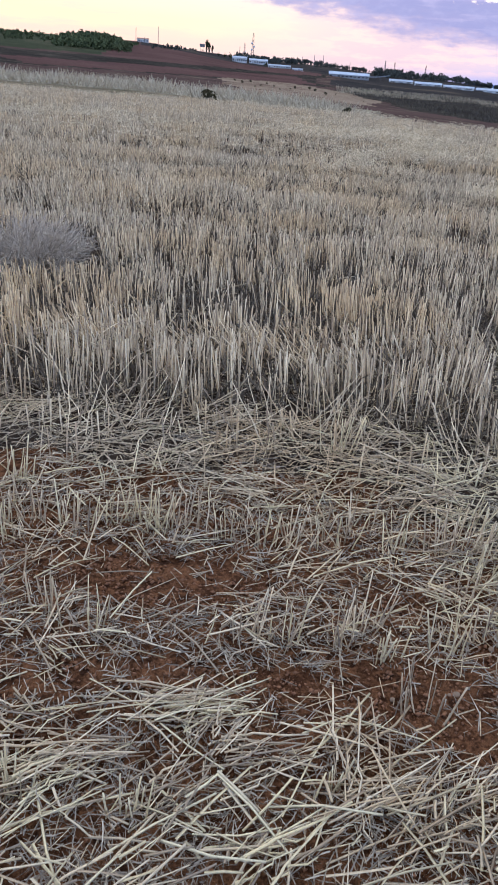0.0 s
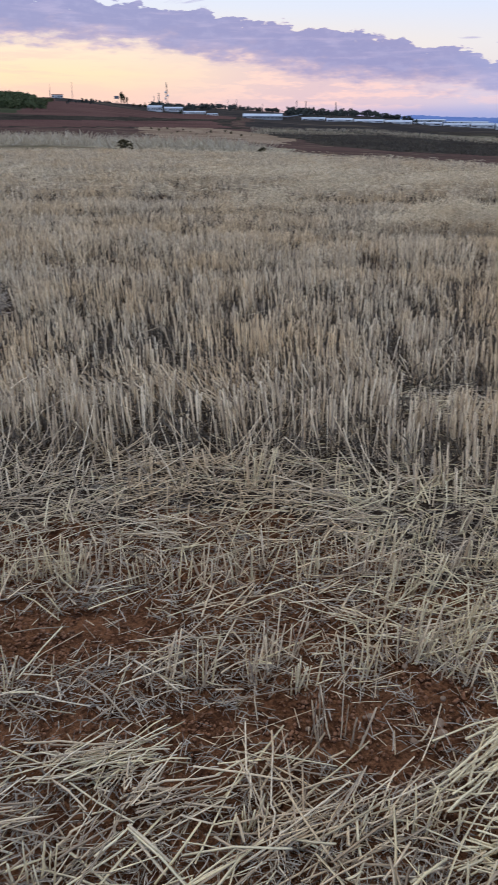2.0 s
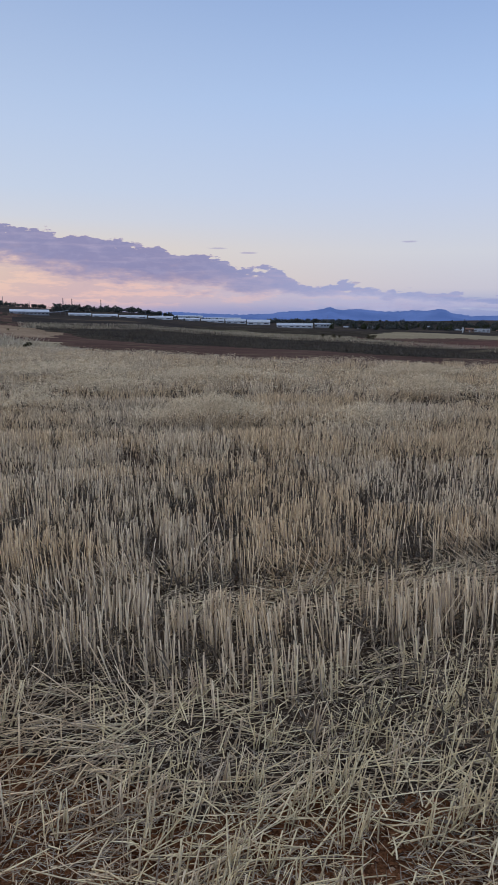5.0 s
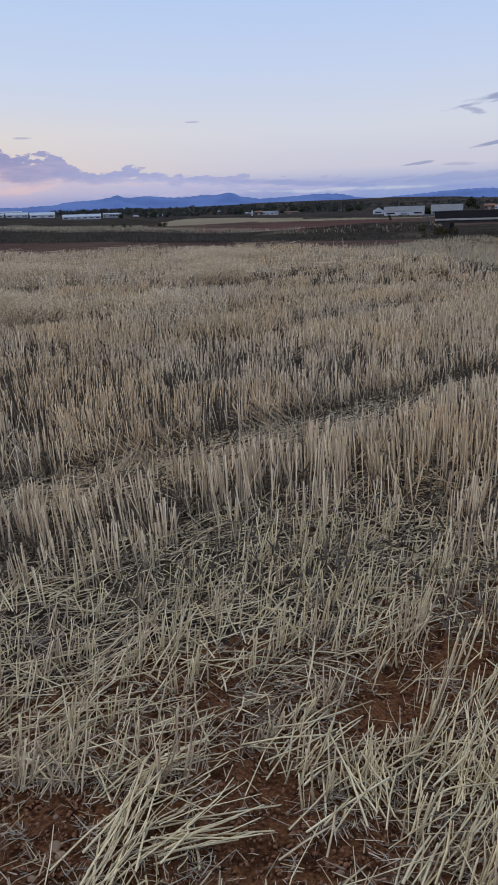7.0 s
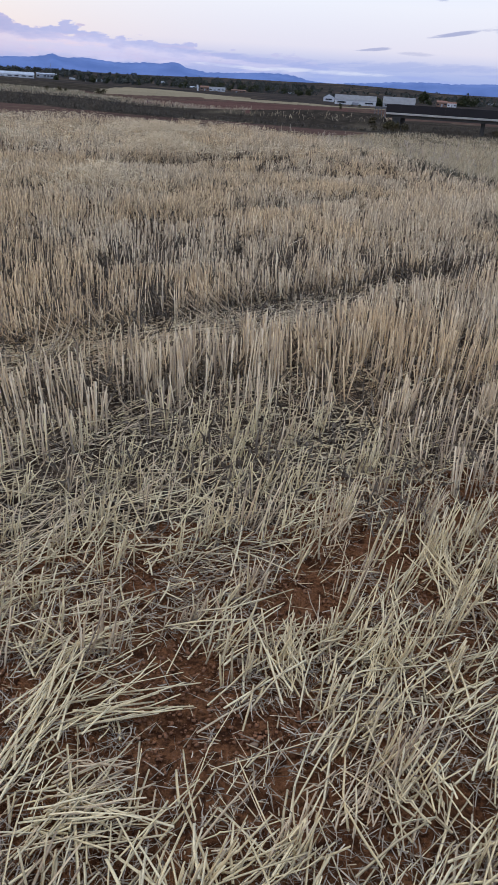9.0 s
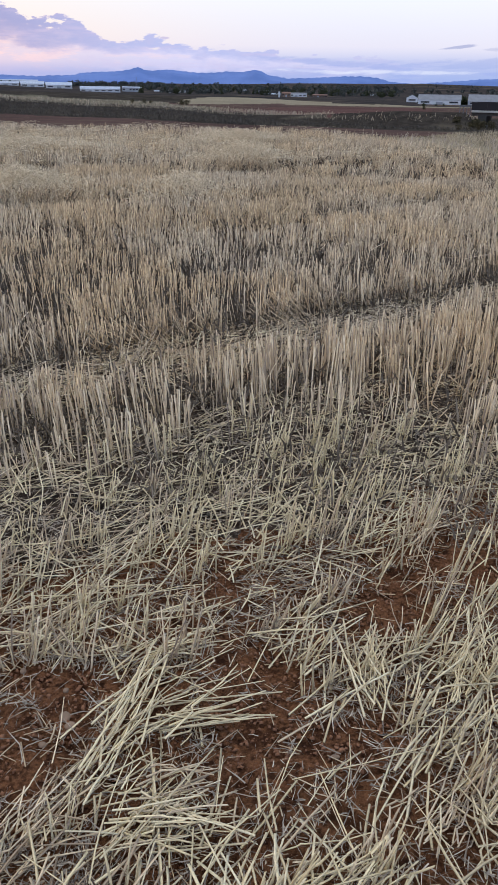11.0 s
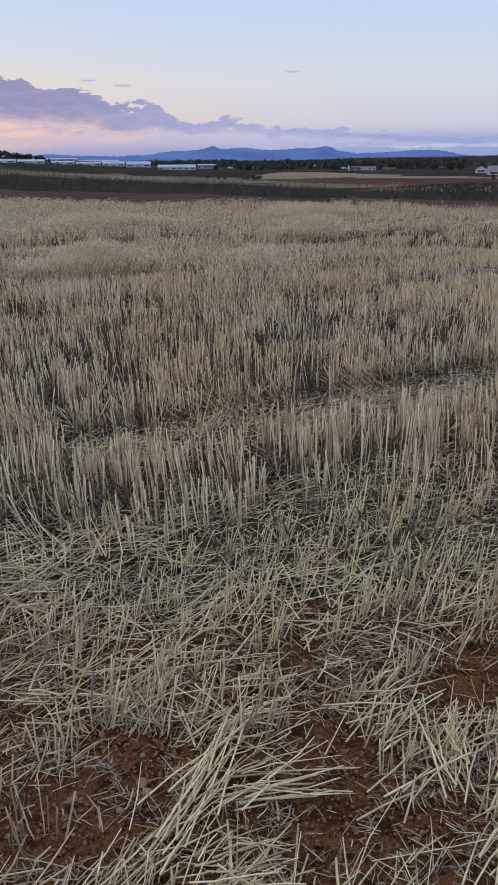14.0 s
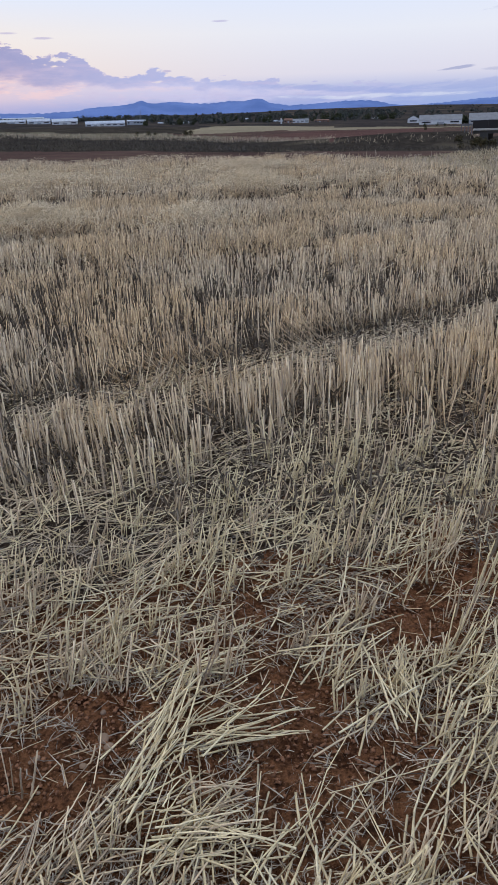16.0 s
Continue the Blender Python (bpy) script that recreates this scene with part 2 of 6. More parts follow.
SOIL = land("red_soil", (0.100, 0.043, 0.022), (0.285, 0.128, 0.062), 95.0, 14.0, (0.070, 0.032, 0.018), relief=0.05)
PLOUGHED = land("brown_ploughed_soil", (0.062, 0.040, 0.034), (0.108, 0.067, 0.056), 2.2, 0.06, (0.135, 0.098, 0.072))
RED_FIELD = land("red_ploughed_soil", (0.080, 0.045, 0.039), (0.125, 0.070, 0.060), 1.2, 0.03)
DRY_GRASS = land("dry_grass_ground", (0.28, 0.23, 0.15), (0.40, 0.34, 0.23), 3.0, 0.1, (0.20, 0.15, 0.10))
SCRUB_GROUND = land("dark_scrub_ground", (0.026, 0.022, 0.019), (0.055, 0.046, 0.037), 1.0, 0.05, (0.085, 0.07, 0.052))
PASTURE = land("grey_green_pasture", (0.10, 0.088, 0.062), (0.175, 0.150, 0.105), 0.8, 0.03, (0.065, 0.057, 0.04))
TAN_FIELD = land("tan_cut_field", (0.20, 0.168, 0.115), (0.28, 0.232, 0.158), 0.6, 0.02)
GREEN_HILL = land("dark_green_crop", (0.040, 0.046, 0.028), (0.066, 0.068, 0.040), 0.5, 0.03, (0.09, 0.08, 0.05))
FAR_LAND = land("far_dark_land", (0.028, 0.026, 0.027), (0.060, 0.050, 0.044), 0.12, 0.006, (0.10, 0.077, 0.058))
# Littered soil, with the shade under the stubble put into its colour.
SHADED_LITTER_SOIL = land("shade_dark_litter_soil", (0.040, 0.028, 0.021), (0.090, 0.064, 0.046), 60.0, 3.0, (0.030, 0.022, 0.018), relief=0.02)
TAN_GRASS = straw_like("tan_dry_grass", [(0.50, 0.40, 0.265), (0.66, 0.55, 0.38), (0.38, 0.31, 0.20), (0.58, 0.48, 0.33)], gloss=0.0, dirt=0.2)
STRAW = straw_like("pale_straw", [(0.18, 0.128, 0.086), (0.70, 0.535, 0.345), (0.35, 0.262, 0.175), (0.84, 0.67, 0.45), (0.27, 0.207, 0.155), (0.60, 0.445, 0.285), (0.90, 0.745, 0.525), (0.46, 0.345, 0.225), (0.77, 0.60, 0.395)], zones=True)
GOLD_STRAW = straw_like("yellow_straw", [(0.72, 0.575, 0.335), (0.88, 0.735, 0.46), (0.44, 0.345, 0.21), (0.90, 0.775, 0.51), (0.60, 0.475, 0.285), (0.80, 0.65, 0.38)], dirt=0.24)
HEAP_STRAW = straw_like("threshed_tan_straw", [(0.72, 0.57, 0.37), (0.88, 0.73, 0.50), (0.52, 0.41, 0.27), (0.82, 0.67, 0.45)], dirt=0.12)
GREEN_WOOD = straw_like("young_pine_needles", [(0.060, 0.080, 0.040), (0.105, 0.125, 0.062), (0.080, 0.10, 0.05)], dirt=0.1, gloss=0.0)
# Far leaves, greyed so that distance haze is part of their colour.
HAZY_WOOD = straw_like("haze_greyed_far_leaves", [(0.052, 0.060, 0.058), (0.085, 0.092, 0.084), (0.066, 0.074, 0.070)], dirt=0.1, gloss=0.0)
GREY_STRAW = straw_like("weathered_grey_straw", [(0.22, 0.18, 0.14), (0.46, 0.38, 0.29), (0.30, 0.245, 0.19), (0.58, 0.485, 0.37), (0.15, 0.12, 0.095), (0.40, 0.33, 0.25)])
# Withered leaves, their tints darkened so the stem bases look shaded.
SHADED_DEAD_LEAF = straw_like("shade_dark_withered_leaves", [(0.070, 0.053, 0.039), (0.14, 0.107, 0.078), (0.10, 0.079, 0.06), (0.20, 0.155, 0.112)])
WEED = straw_like("dry_weed_stems", [(0.26, 0.205, 0.145), (0.56, 0.445, 0.315), (0.30, 0.26, 0.17), (0.66, 0.55, 0.40), (0.40, 0.32, 0.22), (0.50, 0.395, 0.27)])
LOW_WEED = straw_like("dull_olive_low_weeds", [(0.085, 0.072, 0.055), (0.145, 0.125, 0.092), (0.105, 0.094, 0.066), (0.21, 0.178, 0.132)], gloss=0.0)
DARK_WEED = straw_like("dark_dead_weeds", [(0.028, 0.024, 0.021), (0.052, 0.043, 0.034), (0.040, 0.034, 0.027), (0.085, 0.07, 0.054)])
PALE_GRASS = straw_like("bleached_tall_grass", [(0.52, 0.44, 0.31), (0.66, 0.57, 0.42), (0.36, 0.29, 0.20), (0.58, 0.50, 0.37)])
TWIG = straw_like("grey_dead_twigs", [(0.24, 0.195, 0.155), (0.58, 0.48, 0.38), (0.40, 0.325, 0.26)])
LEAF = straw_like("dark_leaves", [(0.028, 0.038, 0.020), (0.054, 0.062, 0.032), (0.040, 0.050, 0.026), (0.072, 0.074, 0.042)], dirt=0.1, gloss=0.0)
DULL_LEAF = straw_like("dull_autumn_leaves", [(0.045, 0.040, 0.022), (0.075, 0.060, 0.032), (0.035, 0.038, 0.020)], dirt=0.1, gloss=0.0)


def plain(name, colour, rough=0.6, metal=0.0, grain=6.0, amount=0.25):
    m, n, bsdf = material(name, rough, metal)
    p = place(n)
    info = n.add("ShaderNodeObjectInfo")
    f = n.math("ADD", n.noise(p, grain, 5), n.math("MULTIPLY", n.math("SUBTRACT", info.outputs["Random"], 0.5), 0.3))
    dark = tuple(c * (1 - amount) for c in colour)
    c = n.mix(n.step(f, 0.3, 0.7), (*dark, 1), (*colour, 1))
    c = n.mix(n.math("MULTIPLY", n.step(n.noise(p, grain * 0.2, 5), 0.5, 0.75), amount * 0.8), c, (*(x * 0.6 for x in colour), 1))
    n.feed(bsdf.inputs["Base Color"], c)
    return m


STONE = plain("buff_stone", (0.30, 0.195, 0.125), 0.85, grain=40)
CLOD = plain("soil_clod", (0.27, 0.122, 0.06), 0.95, grain=30, amount=0.45)
WHITE_WALL = plain("white_render", (0.66, 0.67, 0.70), 0.7, grain=0.4, amount=0.15)
GREY_WALL = plain("grey_sheet_wall", (0.36, 0.38, 0.42), 0.5, grain=0.4)
BROWN_WALL = plain("brown_brick_wall", (0.22, 0.13, 0.09), 0.85, grain=1.0)
SHEET_ROOF = plain("pale_sheet_roof", (0.46, 0.50, 0.58), 0.5, grain=0.3, amount=0.25)
GREY_ROOF = plain("grey_fibre_cement_roof", (0.22, 0.225, 0.24), 0.85, grain=0.3)
TILE_ROOF = plain("clay_tile_roof", (0.24, 0.12, 0.08), 0.85, grain=1.0)
DARK_GLASS = plain("dark_window_glass", (0.03, 0.035, 0.045), 0.15, grain=1.0)
STEEL = plain("galvanised_steel", (0.16, 0.16, 0.17), 0.6, 0.4, grain=1.0)
CONCRETE = plain("pale_concrete", (0.52, 0.50, 0.46), 0.85, grain=0.8)
# Grey concrete darkened to put the shade beneath the deck into its colour.
SHADED_CONCRETE = plain("shade_darkened_concrete", (0.075, 0.07, 0.064), 0.9, grain=0.8)
DARK_PANEL = plain("dark_brown_steel_parapet", (0.014, 0.011, 0.014), 0.8, grain=0.8)
BARK = plain("dark_bark", (0.07, 0.055, 0.045), 0.9, grain=8)
SIGN_WHITE = plain("white_sign_paint", (0.75, 0.75, 0.76), 0.5, grain=1.0, amount=0.1)
SIGN_DARK = plain("grey_sign_marks", (0.20, 0.21, 0.24), 0.5, grain=1.0)


# ======== mesh helpers ========
def mesh_of(name, verts, faces_v, mats, per_face=None, smooth=False):
    """A mesh from an (n, 3) array and a list of (m, k) index arrays."""
    me = bpy.data.meshes.new(name)
    verts = np.asarray(verts, np.float32)
    loops = np.concatenate([f.ravel() for f in faces_v]).astype(np.int32)
    sizes = np.concatenate([np.full(len(f), f.shape[1]) for f in faces_v]).astype(np.int32)
    me.vertices.add(len(verts))
    me.vertices.foreach_set("co", verts.ravel())
    me.loops.add(len(loops))
    me.loops.foreach_set("vertex_index", loops)
    me.polygons.add(len(sizes))
    me.polygons.foreach_set("loop_start", np.concatenate([[0], np.cumsum(sizes)[:-1]]).astype(np.int32))
    for m in mats:
        me.materials.append(m)
    if per_face is not None:
        me.polygons.foreach_set("material_index", np.asarray(per_face, np.int32))
    me.polygons.foreach_set("use_smooth", np.full(len(sizes), smooth))
    me.update(calc_edges=True)
    me.validate()
    return me


def tubes(base, tip, radius, sides=3, bend=None, taper=0.85, flat=1.0):
    """Vertices and faces of many straight or once-bent stems, closed at the tip."""
    base, tip, radius = np.asarray(base, float), np.asarray(tip, float), np.asarray(radius, float)
    n = len(base)
    d = tip - base
    d /= np.linalg.norm(d, axis=1, keepdims=True) + 1e-9
    ref = np.where(np.abs(d[:, 2:3]) > 0.8, [[1.0, 0, 0]], [[0, 0, 1.0]])
    u = np.cross(d, ref)
    u /= np.linalg.norm(u, axis=1, keepdims=True) + 1e-9
    v = np.cross(d, u)
    rings = [(base, 1.0), (tip, taper)] if bend is None else [(base, 1.0), ((base + tip) / 2 + bend, 0.95), (tip, taper)]
    turn = np.random.rand(n)[:, None] * 6.28
    out = []
    for centre, k in rings:
        for s in range(sides):
            a = turn + s * 2 * math.pi / sides
            out.append(centre + (np.cos(a) * u + np.sin(a) * v * flat) * radius[:, None] * k)
    verts = np.stack(out, 1).reshape(-1, 3)
    per = sides * len(rings)
    first = (np.arange(n) * per)[:, None]
    quads = []
    for ring in range(len(rings) - 1):
        for s in range(sides):
            t = (s + 1) % sides
            quads.append(first + np.array([[ring * sides + s, ring * sides + t, (ring + 1) * sides + t, (ring + 1) * sides + s]]))
    cap = first + np.arange(per - sides, per)[None, :]
    return verts, [np.concatenate(quads), cap]


def blades(base, tip, width, bend):
    """Thin flat leaves: two quads each, bent in the middle."""
    base, tip = np.asarray(base, float), np.asarray(tip, float)
    n = len(base)
    d = tip - base
    side = np.cross(d, np.random.randn(n, 3))
    side /= np.linalg.norm(side, axis=1, keepdims=True) + 1e-9
    side *= np.asarray(width)[:, None] / 2
    mid = (base + tip) / 2 + bend
    verts = np.stack([base - side, base + side, mid - side, mid + side, tip - side * 0.3, tip + side * 0.3], 1).reshape(-1, 3)
    first = (np.arange(n) * 6)[:, None]
    return verts, [np.concatenate([first + [[0, 1, 3, 2]], first + [[2, 3, 5, 4]]])]


def merged(*sets):
    verts, quads, start = [], [], 0
    for v, fs in sets:
        verts.append(v)
        quads += [f + start for f in fs]
        start += len(v)
    return np.concatenate(verts), quads


def stuff(name, geometry, mat, label, category, smooth=True):
    ob = new(name, mesh_of(name, geometry[0], geometry[1], [mat], smooth=smooth))
    return tagged(ob, label, category, kind="stuff")


def leaf_cloud(centre, size, count, leaf, seed):
    """Small leaf faces through an uneven set of lobes that fill size (x, y, z)."""
    g = np.random.default_rng(seed)
    lobes = g.normal(size=(9, 3))
    lobes = lobes / np.linalg.norm(lobes, axis=1, keepdims=True) * g.uniform(0.25, 0.75, (9, 1))
    which = g.integers(0, 9, count)
    q = g.normal(size=(count, 3))
    q = q / np.linalg.norm(q, axis=1, keepdims=True) * g.uniform(0.5, 1.0, (count, 1)) ** 0.5 * g.uniform(0.28, 0.5, 9)[which][:, None]
    p = (lobes[which] + q) * np.asarray(size) / 2 + np.asarray(centre)
    a, b = g.normal(size=(count, 3)), g.normal(size=(count, 3))
    a /= np.linalg.norm(a, axis=1, keepdims=True)
    b = np.cross(a, b)
    b /= np.linalg.norm(b, axis=1, keepdims=True)
    s = leaf * g.uniform(0.6, 1.3, (count, 1))
    verts = np.stack([p - a * s, p + b * s * 0.6, p + a * s, p - b * s * 0.6], 1).reshape(-1, 3)
    return verts, [(np.arange(count) * 4)[:, None] + np.arange(4)[None]]


def thing(name, m, label, category, group=""):
    ob = new(name)
    ob.matrix_basis = m
    return tagged(ob, label, category, group)


def part(name, data, parent, mat=None, label=""):
    """Links a mesh or a bmesh as one part under its thing."""
    if isinstance(data, bmesh.types.BMesh):
        me = bpy.data.meshes.new(name)
        data.to_mesh(me)
        data.free()
        data = me
    if mat and not data.materials:
        data.materials.append(mat)
    ob = new(name, data)
    ob.parent = parent
    return tagged(ob, label) if label else ob


def box(*boxes, bevel=0.0):
    """A bmesh of boxes, each (x0, x1, y0, y1, z0, z1)."""
    bm = bmesh.new()
    for x0, x1, y0, y1, z0, z1 in boxes:
        v = bmesh.ops.create_cube(bm, size=1.0)["verts"]
        bmesh.ops.scale(bm, vec=(x1 - x0, y1 - y0, z1 - z0), verts=v)
        bmesh.ops.translate(bm, vec=((x0 + x1) / 2, (y0 + y1) / 2, (z0 + z1) / 2), verts=v)
    if bevel:
        bmesh.ops.bevel(bm, geom=bm.edges[:], offset=bevel, segments=1, affect="EDGES")
    return bm


def prism(profile, y0, y1):
    """A bmesh: an outline in x and z, drawn out from y0 to y1."""
    bm = bmesh.new()
    a = [bm.verts.new((x, y0, z)) for x, z in profile]
    b = [bm.verts.new((x, y1, z)) for x, z in profile]
    bm.faces.new(a)
    bm.faces.new(b[::-1])
    for i in range(len(a)):
        j = (i + 1) % len(a)
        bm.faces.new((a[j], a[i], b[i], b[j]))
    bmesh.ops.recalc_face_normals(bm, faces=bm.faces[:])
    return bm


# ======== terrain ========
EYE = 1.2
RIM_AZ = np.array([-180, -100, -60, -20, 0, 10, 20, 30, 40, 47, 55, 62, 90, 140, 180.0])
RIM_R = np.array([40, 40, 40, 36, 33, 27.8, 24.2, 22.8, 22.0, 17.6, 13.0, 9.9, 9, 25, 40.0])
FAR_R = np.log([45, 70, 110, 170, 260, 420, 700, 1200, 2500, 4800.0])
SLOPES = {  # how high the land stands in the view, in degrees, along ten distances
    -110: (-1.7, -1.2, -0.9, -0.6, -0.4, -0.2, -0.1, 0, 0.1, 0.1),
    -25: (-1.5, -1.2, -0.55, 0.0, 0.5, 1.1, 1.58, 1.45, 0.9, 0.4),
    -10: (-1.65, -1.3, -0.78, -0.3, 0.25, 0.85, 1.45, 1.40, 0.9, 0.4),
    0: (-2.0, -1.5, -1.1, -0.6, -0.15, 0.35, 0.62, 0.95, 0.9, 0.3),
    10: (-2.35, -1.9, -1.4, -0.9, -0.5, -0.1, 0.22, 0.55, 0.55, 0.2),
    20: (-2.5, -2.2, -2.0, -1.4, -0.95, -0.65, -0.45, -0.2, 0.02, 0.05),
    30: (-2.7, -2.35, -2.05, -1.6, -1.2, -0.9, -0.6, -0.33, 0.12, 0.1),
    40: (-3.0, -2.7, -2.45, -2.0, -1.6, -1.15, -0.8, -0.4, 0.28, 0.15),
    46: (-3.4, -2.9, -2.5, -2.07, -1.64, -1.21, -0.92, -0.5, 0.33, 0.15),
    50: (-3.6, -3.0, -2.5, -2.1, -1.65, -1.25, -0.98, -0.55, 0.26, 0.15),
    53: (-3.6, -3.0, -2.5, -2.1, -1.65, -1.25, -0.98, -0.55, 0.06, 0.1),
    64: (-3.6, -3.0, -2.5, -2.1, -1.65, -1.3, -0.98, -0.55, 0.02, 0.1),
    120: (-1.7, -1.2, -0.9, -0.6, -0.4, -0.2, -0.1, 0, 0.1, 0.1),
}
SLOPE_AZ = np.array(sorted(SLOPES), float)
SLOPE = np.array([SLOPES[a] for a in sorted(SLOPES)])


def ripple(x, y, size, seed=0.0):
    """Smooth cheap noise, about -1..1."""
    x, y = np.asarray(x) / size + seed, np.asarray(y) / size - seed * 1.7
    return (np.sin(x * 2.1 + 1.3 * np.sin(y * 1.7)) + np.sin(y * 2.7 + 1.1 * np.sin(x * 1.9 + 1)) + 0.6 * np.sin(3.9 * x - 4.3 * y) + 0.5 * np.sin(7.1 * x + 5.3 * y + np.sin(3 * y))) / 2.6


def polar(x, y):
    return np.hypot(x, y), np.degrees(np.arctan2(x, y))


def view_height(a, r):
    """Degrees at which open land beyond the field stands, from eye height."""
    a = np.where(a < -110, -110, np.where(a > 120, 120, a))
    i = np.clip(np.searchsorted(SLOPE_AZ, a) - 1, 0, len(SLOPE_AZ) - 2)
    f = np.clip((a - SLOPE_AZ[i]) / (SLOPE_AZ[i + 1] - SLOPE_AZ[i]), 0, 1)
    f = f * f * (3 - 2 * f)
    s = np.log(np.maximum(r, 1.0))
    j = np.clip(np.searchsorted(FAR_R, s) - 1, 0, len(FAR_R) - 2)
    g = np.clip((s - FAR_R[j]) / (FAR_R[j + 1] - FAR_R[j]), 0, 1)
    lo = SLOPE[i, j] * (1 - g) + SLOPE[i, j + 1] * g
    hi = SLOPE[i + 1, j] * (1 - g) + SLOPE[i + 1, j + 1] * g
    return lo * (1 - f) + hi * f


def rim(a):
    return np.interp(a, RIM_AZ, RIM_R)


# the overpass: a straight deck across the far end of the verge
BRIDGE_R, BRIDGE_AZ, BRIDGE_HALF, DECK_Z = 125.0, 55.4, 12.9, -1.55
bx, by = BRIDGE_R * math.sin(radians(BRIDGE_AZ)), BRIDGE_R * math.cos(radians(BRIDGE_AZ))
ax_x, ax_y = math.cos(radians(BRIDGE_AZ)), -math.sin(radians(BRIDGE_AZ))


def terrain(x, y):
    x, y = np.asarray(x, float), np.asarray(y, float)
    r, a = polar(x, y)
    edge = rim(a)
    field = 0.05 * ripple(x, y, 4.0) * np.clip((r - 3) / 6, 0, 1) + 0.012 * ripple(x, y, 0.35, 2.0)
    far = EYE + np.tan(np.radians(view_height(a, r))) * r
    z45 = EYE + np.tan(np.radians(view_height(a, np.full_like(r, 45.0)))) * 45
    t = np.clip((r - edge) / np.maximum(45 - edge, 1), 0, 1)
    z = np.where(r < edge, field, np.where(r < 45, field * (1 - t) + z45 * t * (2 - t) * (1 - t) + z45 * t * t, far))
    z = z + np.where(r > 45, 0.0012 * np.minimum(r, 900) * ripple(x, y, 45 + r * 0.05, 5.0), 0)
    # banks that carry the road to both ends of the overpass
    s, d = (x - bx) * ax_x + (y - by) * ax_y, (x - bx) * ax_y * -1 + (y - by) * ax_x
    bank = np.clip((np.abs(s) - BRIDGE_HALF + 0.5) / 2.5, 0, 1) * np.clip((60 - np.abs(s)) / 35, 0, 1) * np.clip(1.6 - np.abs(d) / 6.0, 0, 1)
    return np.where(bank > 0, np.maximum(z, z + (DECK_Z - 0.3 - z) * np.minimum(bank, 1)), z)


def on_ground(a, r):
    x, y = r * math.sin(radians(a)), r * math.cos(radians(a))
    return x, y, float(terrain(np.array([x]), np.array([y]))[0])


def reach(a, e):
    """The distance at which the land stands e degrees high along azimuth a."""
    r = np.exp(np.linspace(math.log(46), math.log(4500), 600))
    x, y = r * math.sin(radians(a)), r * math.cos(radians(a))
    v = np.degrees(np.arctan2(terrain(x, y) - EYE, r))
    over = np.nonzero(v >= e)[0]
    return float(r[over[0]]) if len(over) else 1500.0


